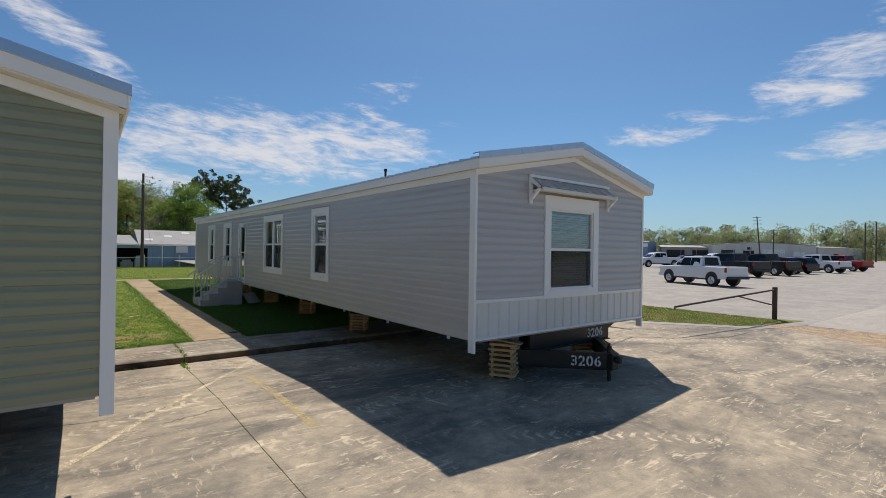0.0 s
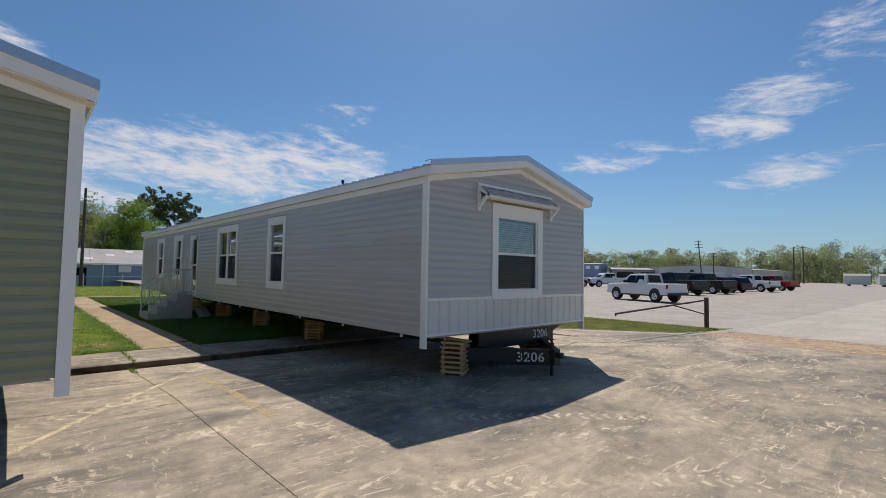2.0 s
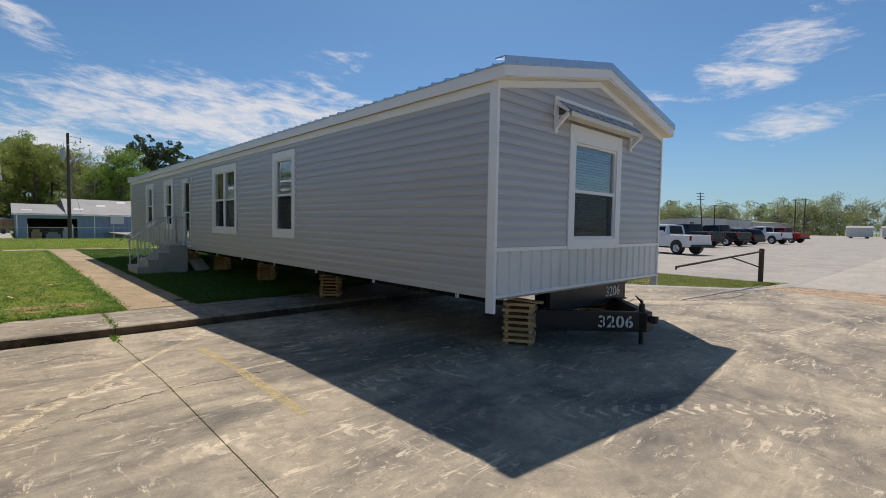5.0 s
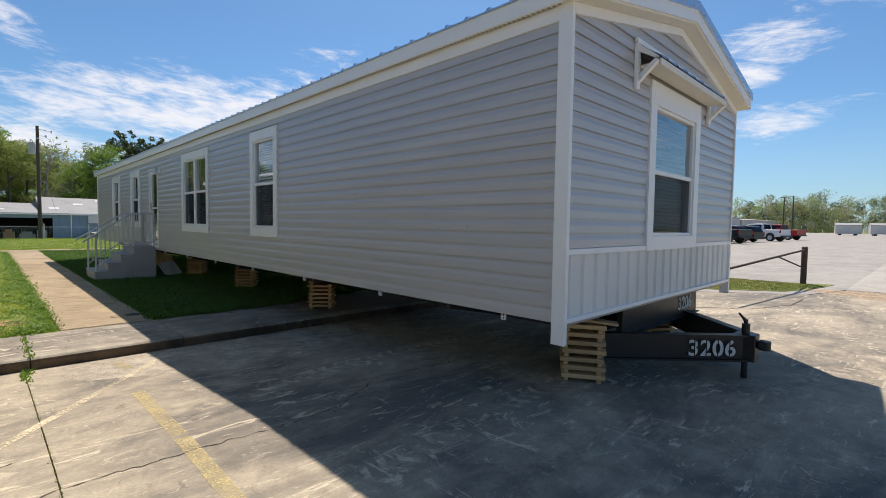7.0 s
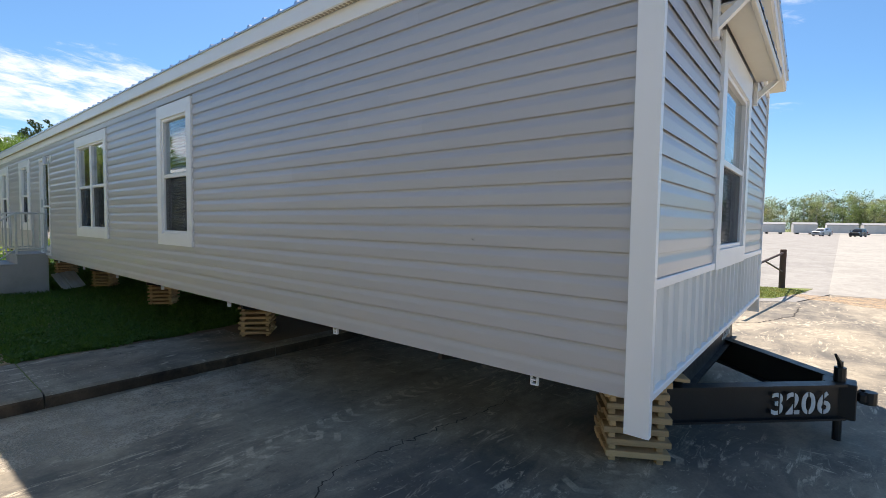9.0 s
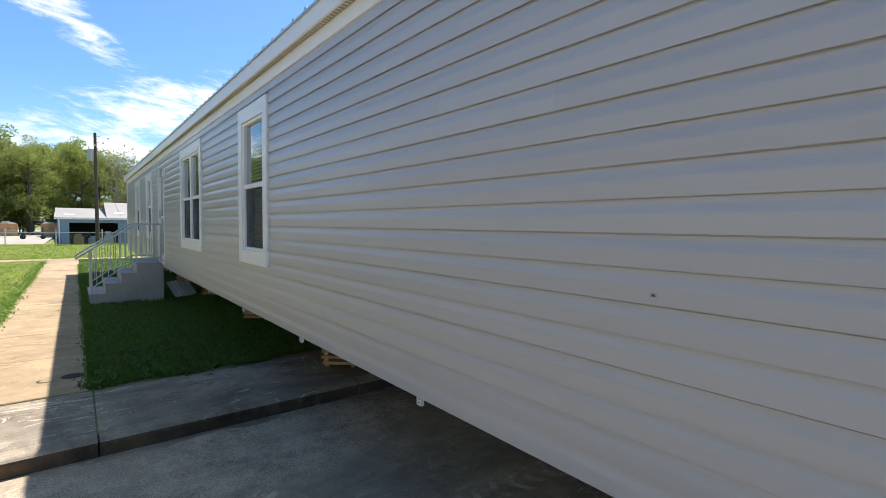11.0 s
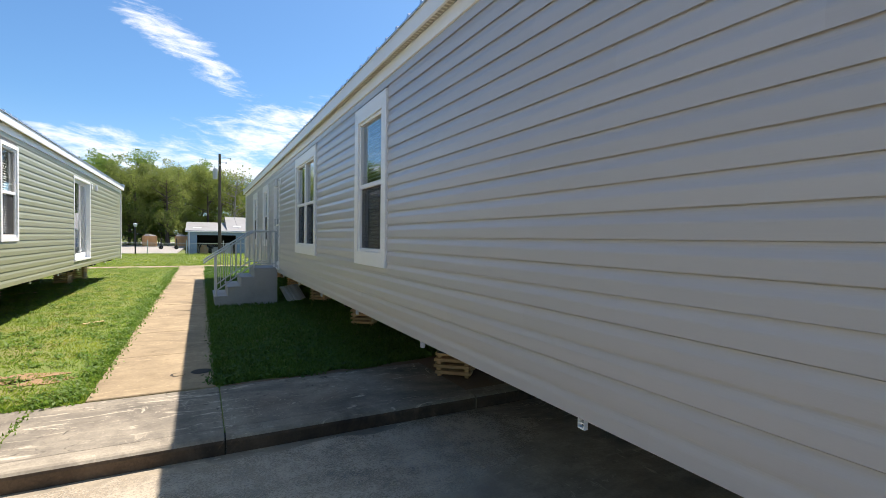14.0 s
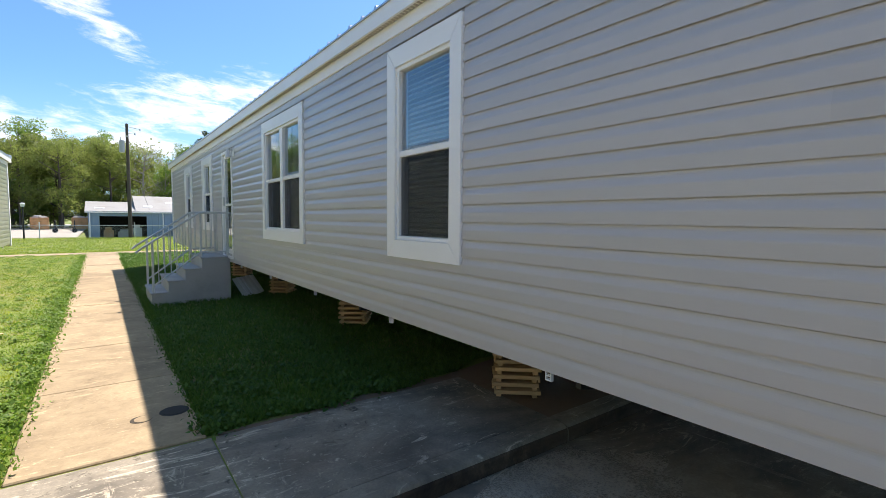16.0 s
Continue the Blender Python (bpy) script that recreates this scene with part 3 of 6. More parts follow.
def window(face, s0, s1, z0, z1, parent, trim=(0.145, 0.14, 0.14), sashes=1, blind="slats", width=0.0, plain=False):
    """A single-hung window: mitred trim boards, frame, meeting rail, panes, screen and blind. trim: sides, top, foot."""
    ts, tt, tb = trim
    a0, a1, b0, b1 = s0 + ts, s1 - ts, z0 + tb, z1 - tt
    P = face.p
    boards = []
    for outer, inner in (((s0, z0, s1, z0), (a0, b0, a1, b0)), ((s0, z1, s1, z1), (a0, b1, a1, b1)), ((s0, z0, s0, z1), (a0, b0, a0, b1)), ((s1, z0, s1, z1), (a1, b0, a1, b1))):
        q = [(outer[0], outer[1]), (outer[2], outer[3]), (inner[2], inner[3]), (inner[0], inner[1])]
        cx, cz = sum(p[0] for p in q) / 4, sum(p[1] for p in q) / 4
        # a hair's gap at the mitres
        q = [(x + (cx - x) * 0.004, zz + (cz - zz) * 0.004) for x, zz in q]
        lo, hi = [P(x, 0.002, zz) for x, zz in q], [P(x, 0.034, zz) for x, zz in q]
        t = Shape()
        t.add(lo + hi, [(0, 1, 2, 3), (4, 5, 6, 7), (0, 1, 5, 4), (1, 2, 6, 5), (2, 3, 7, 6), (3, 0, 4, 7)])
        boards.append(t)
    fr = Shape()
    e = 0.03
    mid = (b0 + b1) / 2
    face.box(fr, a0, a1, -0.07, 0.016, b0, b0 + e, 0.004), face.box(fr, a0, a1, -0.07, 0.016, b1 - e, b1, 0.004)
    face.box(fr, a0, a0 + e, -0.07, 0.016, b0 + e, b1 - e, 0.004), face.box(fr, a1 - e, a1, -0.07, 0.016, b0 + e, b1 - e, 0.004)
    win = part("window", fr, WHITE, parent, "white trimmed single-hung window")
    for t in boards:
        part("trim_board", t, WHITE, win)
    step = (a1 - a0) / sashes
    for k in range(sashes):
        c0, c1 = a0 + k * step + (e if k == 0 else 0.05), a0 + (k + 1) * step - (e if k == sashes - 1 else 0.05)
        r = Shape()
        face.box(r, c0, c1, -0.045, 0.012, mid - 0.022, mid + 0.022, 0.004)
        if k:
            face.box(r, c0 - 0.10, c0, -0.06, 0.02, b0 + e, b1 - e, 0.004)
        part("meeting_rail", r, WHITE, win)
        for nm, y0, y1, dn in (("pane", mid + 0.022, b1 - e, -0.016), ("pane", b0 + e, mid - 0.022, -0.034)):
            gp = Shape()
            face.box(gp, c0, c1, dn - 0.004, dn, y0, y1)
            ob = part(nm, gp, GLASS, win)
            ob.visible_shadow = False
        sc = Shape()
        face.box(sc, c0 + 0.006, c1 - 0.006, -0.006, -0.004, b0 + e + 0.004, mid - 0.024)
        ob = part("insect_screen", sc, SCREEN, win)
        ob.visible_shadow = False
        bl = Shape()
        if blind == "slats":
            z = b0 + e + 0.01
            while z < b1 - e - 0.02:
                lean = 0.012 + 0.002 * math.sin(z * 40)
                bl.add([P(c0 + 0.01, -0.075 - 0.012, z + lean), P(c1 - 0.01, -0.075 - 0.012, z + lean), P(c1 - 0.01, -0.075 + 0.012, z - lean), P(c0 + 0.01, -0.075 + 0.012, z - lean),
                        P(c0 + 0.01, -0.075 - 0.012, z + lean + 0.002), P(c1 - 0.01, -0.075 - 0.012, z + lean + 0.002), P(c1 - 0.01, -0.075 + 0.012, z - lean + 0.002), P(c0 + 0.01, -0.075 + 0.012, z - lean + 0.002)],
                       [(0, 1, 2, 3), (7, 6, 5, 4), (0, 1, 5, 4), (2, 3, 7, 6)])
                z += 0.036
            part("blind", bl, BLIND, win, "white slatted blind")
        elif blind == "curtain":
            n = 24
            top, q1 = [], []
            for i in range(n + 1):
                sx = c0 + (c1 - c0) * i / n
                dn = -0.13 + 0.018 * math.sin(i * 1.7) + 0.006 * math.sin(i * 4.1)
                top.append(P(sx, dn, b1)), q1.append(P(sx, dn, mid - 0.05))
            bl.add(top + q1, [(i, i + 1, n + 2 + i, n + 1 + i) for i in range(n)])
            part("curtain", bl, CURTAIN, win, "pale gathered curtain")
    return win


def door(face, s0, s1, z0, z1, parent, sliding=False):
    """A glazed storm door, or a sliding patio door, in a white frame."""
    t = Shape()
    e = 0.055
    face.box(t, s0, s0 + e, -WALL, 0.026, z0, z1, 0.005), face.box(t, s1 - e, s1, -WALL, 0.026, z0, z1, 0.005)
    face.box(t, s0 + e, s1 - e, -WALL, 0.026, z1 - e, z1, 0.005), face.box(t, s0 + e, s1 - e, -WALL, 0.04, z0, z0 + 0.045, 0.005)
    d = part("door", t, WHITE, parent, "white framed sliding patio door" if sliding else "white framed glazed storm door")
    leaves = [(s0 + e, (s0 + s1) / 2 + 0.03, -0.03), ((s0 + s1) / 2 - 0.03, s1 - e, -0.065)] if sliding else [(s0 + e, s1 - e, -0.01)]
    for a, b, n1 in leaves:
        st = Shape()
        rail = 0.06
        face.box(st, a, a + rail, n1 - 0.03, n1, z0 + 0.045, z1 - e, 0.004), face.box(st, b - rail, b, n1 - 0.03, n1, z0 + 0.045, z1 - e, 0.004)
        face.box(st, a + rail, b - rail, n1 - 0.03, n1, z1 - e - 0.07, z1 - e, 0.004), face.box(st, a + rail, b - rail, n1 - 0.03, n1, z0 + 0.045, z0 + 0.16, 0.004)
        if not sliding:
            face.box(st, a + rail, b - rail, n1 - 0.03, n1, (z0 + z1) / 2 - 0.02, (z0 + z1) / 2 + 0.02, 0.004)
        part("door_leaf", st, WHITE, d)
        gp = Shape()
        face.box(gp, a + rail, b - rail, n1 - 0.018, n1 - 0.013, z0 + 0.16, z1 - e - 0.07)
        ob = part("pane", gp, GLASS, d)
        ob.visible_shadow = False
        hd = Shape()
        hs = b - 0.03 if not sliding else a + 0.03
        face.box(hd, hs - 0.012, hs + 0.012, n1, n1 + 0.035, z0 + 0.92, z0 + 1.08, 0.006)
        part("door_handle", hd, STEEL, d, "small metal door handle")
    return d


def porch_light(face, s, z, parent):
    b = Shape()
    face.box(b, s - 0.05, s + 0.05, 0.012, 0.03, z - 0.07, z + 0.07, 0.008)
    lamp = part("porch_light", b, WHITE, parent, "small white porch light, unlit")
    c = Shape()
    c.tube(face.p(s, 0.03, z + 0.03), face.p(s, 0.10, z + 0.03), 0.012)
    c.tube(face.p(s, 0.10, z - 0.10), face.p(s, 0.10, z + 0.04), 0.045, 0.03, 10)
    part("lamp_shade", c, CLEARLENS, lamp)


def crib(place, turn, layers=7, high=0.62, size=(0.37, 0.36), seed=0):
    """A stack of short timbers laid crosswise under the frame."""
    rng = random.Random(seed)
    t = thing("timber_crib", place, "stacked pale pallet timbers propping up a house frame", "timber crib", "cribs under the homes", turn=turn)
    h = high / (2 * layers)
    wx, wy = size
    for k in range(layers):
        for q in (0, 1):
            z = (2 * k + q) * h
            for i in ((-1, 1) if q == 0 else (-1, 0, 1)):
                s = Shape()
                dx, dy = rng.uniform(-0.006, 0.006), rng.uniform(-0.006, 0.006)
                if q == 0:
                    xx = i * (wx / 2 - 0.045)
                    s.box(xx - 0.02 + dx, -wy / 2 + 0.025 + dy, z, xx + 0.02 + dx, wy / 2 - 0.03 + dy, z + h, 0.003)
                else:
                    yy = i * (wy / 3)
                    dx = rng.uniform(-0.014, 0.014)
                    s.box(-wx / 2 + dx, yy - wy / 6 + 0.003, z, wx / 2 + dx, yy + wy / 6 - 0.003, z + h, 0.003)
                part("timber", s, CRIB, t)
    return t


def home(name, origin, width, length, paint, side, label, windows, doors, front_openings, skirt, seed):
    """A single-wide manufactured home. side: -1 its dressed long wall faces -x, +1 it faces +x. Origin: its low-x front corner on the ground."""
    t = thing(name, origin, label, "mobile home")
    rng = random.Random(seed)
    W, L = width, length
    long_face = Face((0, 0, 0), (0, 1, 0), (-1, 0, 0)) if side < 0 else Face((W, 0, 0), (0, 1, 0), (1, 0, 0))
    blank_face = Face((W, 0, 0), (0, 1, 0), (1, 0, 0)) if side < 0 else Face((0, 0, 0), (0, 1, 0), (-1, 0, 0))
    front, rear = Face((0, 0, 0), (1, 0, 0), (0, -1, 0)), Face((0, L, 0), (1, 0, 0), (0, 1, 0))
    openings = [(wd[0] + 0.10, wd[1] - 0.10, wd[2] + 0.10, wd[3] - 0.10) for wd in windows] + [tuple(d[:4]) for d in doors]
    board_cut = [tuple(wd[:4]) for wd in windows] + [tuple(d[:4]) for d in doors]
    gable = lambda z: None if z > 3.30 else ((0.0, W) if z < 2.86 else ((z - 2.86) / 0.21, W - (z - 2.86) / 0.21))
    # long walls run between the end walls' outer faces
    wl = part("wall", wall_panel(long_face, L, LAP_Z, 2.89, openings), ROOM, t)
    siding(long_face, L, LAP_Z, FRIEZE_Z + 0.02, board_cut, paint, wl, rng=rng)
    wb = part("wall", wall_panel(blank_face, L, LAP_Z, 2.89, []), ROOM, t)
    siding(blank_face, L, LAP_Z, FRIEZE_Z + 0.02, [], paint, wb, rng=rng)
    fo = [(o[0] + 0.10, o[1] - 0.10, o[2] + 0.10, o[3] - 0.10) for o in front_openings]
    inner = Face((WALL, 0, 0), (1, 0, 0), (0, -1, 0))
    fw = wall_panel(inner, W - 2 * WALL, BASE_Z, 2.88, [(o[0] - WALL, o[1] - WALL, o[2], o[3]) for o in fo])
    fw.prism([(0.0, 2.88), (W, 2.88), (W / 2, 3.30)], 1, 0.0, WALL)
    wf = part("wall", fw, ROOM, t)
    siding(front, W, 1.20 if skirt else BASE_Z + 0.03, 3.30, [tuple(o[:4]) for o in front_openings], paint, wf, gable, rng=rng)
    rinner = Face((WALL, L, 0), (1, 0, 0), (0, 1, 0))
    rw = wall_panel(rinner, W - 2 * WALL, BASE_Z, 2.88, [])
    rw.prism([(0.0, 2.88), (W, 2.88), (W / 2, 3.30)], 1, L - WALL, L)
    wr = part("wall", rw, ROOM, t)
    siding(rear, W, BASE_Z + 0.03, 3.30, [], paint, wr, gable, rng=rng)
    fl = Shape()
    fl.box(WALL, WALL, BASE_Z + 0.01, W - WALL, L - WALL, BASE_Z + 0.14)
    part("floor_deck", fl, BLACK, t, "black wrapped underside of the floor")
    ce = Shape()
    ce.box(WALL, WALL, 2.86, W - WALL, L - WALL, 2.88)
    for yy in [q for q in (4.3, 7.2, 10.4, 14.6, 17.0) if q < L - 1]:
        ce.box(WALL, yy, BASE_Z + 0.14, W - WALL, yy + 0.08, 2.86)
    part("inner_walls", ce, ROOM, t)
    # corner posts, their end leg narrow where a skirt sheet meets them
    leg = 0.006 if skirt else 0.065
    for cx, sx in ((0, -1), (W, 1)):
        for cy, sy in ((0, -1), (L, 1)):
            c = Shape()
            c.prism([(cx + sx * 0.032, cy + sy * 0.032), (cx + sx * 0.032, cy - sy * 0.075), (cx + sx * 0.003, cy - sy * 0.075), (cx + sx * 0.003, cy + sy * 0.003), (cx - sx * leg, cy + sy * 0.003), (cx - sx * leg, cy + sy * 0.032)], 2, 0.51 if cy == 0 else BASE_Z - 0.03, 2.90)
            part("corner_trim", c, WHITE, t)
    # eaves: frieze, vented soffit, fascia
    over = 0.075
    for sx, x0 in ((-1, 0.0), (1, W)):
        f = Shape()
        f.box(x0 + sx * 0.003, 0.03, FRIEZE_Z, x0 + sx * 0.030, L - 0.03, EAVE_Z, 0.004)
        part("frieze_board", f, WHITE, t)
        f = Shape()
        f.box(x0 + sx * 0.030, -0.15, EAVE_Z, x0 + sx * over, L + 0.15, EAVE_Z + 0.015)
        so = part("soffit", f, CREAM, t, "cream vented soffit")
        f = Shape()
        y = 0.05
        while y < L - 0.05:
            f.box(x0 + sx * 0.036, y, EAVE_Z - 0.003, x0 + sx * 0.068, y + 0.022, EAVE_Z + 0.001)
            y += 0.044
        tagged(part("vent_strip", f, VENT, so), kind="stuff")
        f = Shape()
        f.box(x0 + sx * over, -0.17, EAVE_Z - 0.01, x0 + sx * (over + 0.02), L + 0.17, 3.015, 0.004)
        part("fascia", f, WHITE, t)
    # rakes
    rise = (PEAK_Z - 3.03) / (W / 2 + over)
    for y0, y1 in ((-0.17, 0.0), (L, L + 0.17)):
        for sx in (-1, 1):
            xe, xp = W / 2 + sx * (W / 2 + over), W / 2
            out_y = y0 if y0 < 0 else y1
            sg = -1 if y0 < 0 else 1
            in_y = 0.0 if y0 < 0 else L
            r = Shape()
            r.prism([(xe, 2.90), (xp, 2.90 + PEAK_Z - 3.03), (xp, 3.01 + PEAK_Z - 3.03), (xe, 3.01)], 1, out_y - sg * 0.02, out_y)
            part("rake_board", r, WHITE, t)
            r = Shape()
            r.prism([(xe, 2.885), (xp, 2.885 + PEAK_Z - 3.03), (xp, 2.90 + PEAK_Z - 3.03), (xe, 2.90)], 1, in_y, out_y - sg * 0.02)
            part("soffit", r, CREAM, t, "cream soffit under the rake")
            r = Shape()
            xw = W / 2 + sx * W / 2
            r.prism([(xw, 2.825), (xp, 2.825 + (PEAK_Z - 3.03) * 0.955), (xp, 2.90 + (PEAK_Z - 3.03) * 0.955), (xw, 2.90)], 1, in_y + sg * 0.003, in_y + sg * 0.034)
            part("frieze_board", r, WHITE, t)
            r = Shape()
            r.prism([(xe + sx * 0.03, 3.0), (xp, 3.0 + PEAK_Z - 3.03 + 0.005), (xp, 3.09 + PEAK_Z - 3.03), (xe + sx * 0.03, 3.085)], 1, out_y, out_y + sg * 0.016)
            r.prism([(xe + sx * 0.03, 3.075), (xp, 3.085 + PEAK_Z - 3.03), (xp, 3.092 + PEAK_Z - 3.03), (xe + sx * 0.03, 3.09)], 1, out_y - sg * 0.12, out_y)
            rk = part("rake_trim", r, GALV, t, "bright metal rake trim")
            sc = Shape()
            for k in range(7):
                f = (k + 0.5) / 7
                px, pz = xe + (xp - xe) * f, 3.03 + (PEAK_Z - 3.03) * f
                sc.tube((px, out_y + sg * 0.014, pz), (px, out_y + sg * 0.024, pz), 0.009, n=6)
            part("screw", sc, STEEL, rk)
    # ribbed roof sheets
    deck = Shape()
    deck.prism([(-over, 3.0), (W / 2, 3.0 + PEAK_Z - 3.03), (W + over, 3.0), (W + over, 2.99), (W / 2, 2.97 + PEAK_Z - 3.03), (-over, 2.99)], 1, -0.15, L + 0.15)
    roof = part("roof", deck, GALV, t, "low pitched ribbed metal roof")
    across, rib = 0.915, 0.02
    outline = [(0.0, 0.0)]
    for k in range(4):
        q = 0.2287 * k + 0.10
        outline += [(q, 0.0), (q + 0.012, rib), (q + 0.036, rib), (q + 0.048, 0.0)]
    outline += [(across, 0.0), (across, -0.012), (0.0, -0.012)]
    sheets = {}
    for sx in (-1, 1):
        s = Shape()
        xe, ze, xp, zp = W / 2 + sx * (W / 2 + over + 0.035), 3.022 + 0.0, W / 2 + sx * 0.01, 3.032 + PEAK_Z - 3.03
        n = len(outline)
        s.add([(xe, yy, ze + dz) for yy, dz in outline] + [(xp, yy, zp + dz) for yy, dz in outline], [tuple(range(n)), tuple(range(n, 2 * n))[::-1]] + [(i, n + i, n + (i + 1) % n, (i + 1) % n) for i in range(n)])
        sheets[sx] = s.mesh("roof_panel", GALV)
    count = int((L + 0.30) // across)
    for sx in (-1, 1):
        for k in range(count + 1):
            ob = new("roof_panel", sheets[sx])
            ob.parent = roof
            ob.location = (0, min(-0.15 + k * across, L + 0.15 - across), 0.0 if k < count else 0.002)
    rg = Shape()
    rg.prism([(W / 2 - 0.16, PEAK_Z - 0.005), (W / 2, PEAK_Z + 0.04), (W / 2 + 0.16, PEAK_Z - 0.005), (W / 2, PEAK_Z + 0.03)], 1, -0.15, L + 0.15)
    part("ridge_cap", rg, GALV, t)
    vp = Shape()
    vp.tube((W * 0.30, 4.35, 3.2), (W * 0.30, 4.35, 3.55), 0.025, n=10), vp.tube((W * 0.30, 4.35, 3.55), (W * 0.30, 4.35, 3.60), 0.038, 0.03, 10)
    part("vent_pipe", vp, BLACK, t, "short dark roof vent pipe")
    for wd in windows:
        window(long_face, *wd[:4], t, **wd[4])
    for d in doors:
        door(long_face, *d[:4], t, sliding=d[4])
        porch_light(long_face, d[5], d[3] - 0.08, t)
    for o in front_openings:
        window(front, *o[:4], t, **o[4])
    # chassis: two long beams, outriggers, axles
    for x in (0.95, W - 0.95):
        b = Shape()
        b.box(x - 0.05, 0.64, 0.42, x + 0.05, L - 0.3, 0.435), b.box(x - 0.004, 0.64, 0.435, x + 0.004, L - 0.3, 0.635), b.box(x - 0.05, 0.64, 0.625, x + 0.05, L - 0.3, 0.642)
        part("frame_beam", b, BLACK, t)
    y = 1.2
    while y < L - 0.5:
        ot = Shape()
        ot.prism([(0.06, 0.60), (0.95, 0.42), (W - 0.95, 0.42), (W - 0.06, 0.60), (W - 0.06, 0.64), (0.06, 0.64)], 1, y, y + 0.03)
        part("outrigger", ot, BLACK, t)
        y += 2.44
    # tie-down clips under the wall
    y = 0.54
    while y < L - 0.4:
        c = Shape()
        f = long_face
        f.box(c, y - 0.02, y - 0.015, -0.02, 0.0, LAP_Z - 0.05, LAP_Z), f.box(c, y + 0.015, y + 0.02, -0.02, 0.0, LAP_Z - 0.05, LAP_Z)
        f.box(c, y - 0.015, y + 0.015, -0.02, 0.0, LAP_Z - 0.05, LAP_Z - 0.042), f.box(c, y - 0.015, y + 0.015, -0.02, 0.0, LAP_Z - 0.026, LAP_Z - 0.02)
        part("tie_down_clip", c, WHITE, t)
        y += 1.63
    return t, front, long_face


one = dict(trim=(0.115, 0.14, 0.13))
grey_home, GF, GL = home(
    "manufactured_home", (3.85, 4.55, 0), 4.02, 18.75, GREY, -1, "grey lap-sided single-wide home on timber cribs with white trim",
    [(4.505, 5.417, 1.15, 2.70, one), (7.29, 8.872, 1.15, 2.70, dict(trim=(0.115, 0.14, 0.13), sashes=2, blind="curtain")), (12.45, 13.55, 1.17, 2.66, dict(trim=(0.22, 0.14, 0.13), blind="")), (14.95, 16.1, 1.17, 2.66, dict(trim=(0.24, 0.14, 0.13), blind=""))],
    [(10.75, 11.55, 0.72, 2.60, False, 10.60)],
    [(1.34, 2.67, 1.15, 2.68, dict(trim=(0.135, 0.20, 0.13)))], True, 3)
sage_home, SF, SL = home(
    "manufactured_home", (-4.02, 4.53, 0), 4.02, 19.6, SAGE, 1, "sage green lap-sided single-wide home on timber cribs",
    [(8.98, 9.68, 1.30, 2.67, dict(trim=(0.055, 0.055, 0.055)))],
    [(13.1, 14.75, 0.82, 2.66, True, 14.95)], [], False, 4)

# front skirt of the grey home: ribbed sheet, band and foot trim
sk = Shape()
x = 0.01
pts = [(0.01, -0.004)]
while x < 3.93:
    pts += [(x + 0.03, -0.004), (x + 0.045, -0.022), (x + 0.06, -0.022), (x + 0.075, -0.004)]
    x += 0.196
pts += [(4.01, -0.004), (4.01, 0.02), (0.01, 0.02)]
sk.prism(pts, 2, 0.69, 1.16)
skirt = part("skirt_panel", sk, PANEL, grey_home, "white ribbed metal skirt sheet")
sc = Shape()
for i in range(20):
    for z in (0.74, 0.95 if i % 3 == 0 else 1.12):
        sc.tube((0.08 + i * 0.196, -0.004, z), (0.08 + i * 0.196, -0.014, z), 0.007, n=6)
tagged(part("screw", sc, STEEL, skirt), kind="stuff")
for x0, x1 in ((0.008, 1.337), (2.673, 4.012)):
    b = Shape()
    b.box(x0, -0.03, 1.155, x1, -0.0, 1.20, 0.004)
    part("band_board", b, WHITE, grey_home)
b = Shape()
b.box(0.008, -0.03, 0.665, 4.012, 0.0, 0.70, 0.004)
part("foot_trim", b, WHITE, grey_home)

# awning over the front window
aw = Shape()
x = 1.05
pts_top = []
while x < 2.88:
    pts_top += [(x, 0.0), (x + 0.10, 0.0), (x + 0.112, 0.016), (x + 0.138, 0.016), (x + 0.15, 0.0)]
    x += 0.229
pts_top.append((2.92, 0.0))
hi = [(px, -0.02, 2.90 + dz) for px, dz in pts_top]
lo = [(px, -0.22, 2.765 + dz) for px, dz in pts_top]
n = len(pts_top)
aw.add(hi + lo + [(px, py, pz - 0.006) for px, py, pz in hi + lo], [(i, i + 1, n + i + 1, n + i) for i in range(n - 1)] + [(2 * n + i, 2 * n + i + 1, 3 * n + i + 1, 3 * n + i) for i in range(n - 1)] + [(n + i, n + i + 1, 3 * n + i + 1, 3 * n + i) for i in range(n - 1)])
awning = part("awning", aw, GALV, grey_home, "small ribbed metal window awning")
b = Shape()
b.box(0.99, -0.045, 2.905, 2.95, -0.016, 2.945, 0.004)
part("awning_head", b, WHITE, awning)
b = Shape()
b.box(1.06, -0.215, 2.70, 2.89, -0.19, 2.755, 0.004)
b.box(1.06, -0.19, 2.715, 2.89, -0.036, 2.73)
part("awning_valance", b, CREAM, awning)
for bx in (0.985, 2.885):
    b = Shape()
    b.box(bx, -0.05, 2.52, bx + 0.06, -0.016, 2.90, 0.005)
    b.prism([(-0.05, 2.57), (-0.20, 2.71), (-0.20, 2.75), (-0.05, 2.63)], 0, bx + 0.008, bx + 0.052)
    b.prism([(-0.05, 2.83), (-0.20, 2.735), (-0.20, 2.765), (-0.05, 2.885)], 0, bx + 0.008, bx + 0.052)
    part("awning_bracket", b, WHITE, awning)

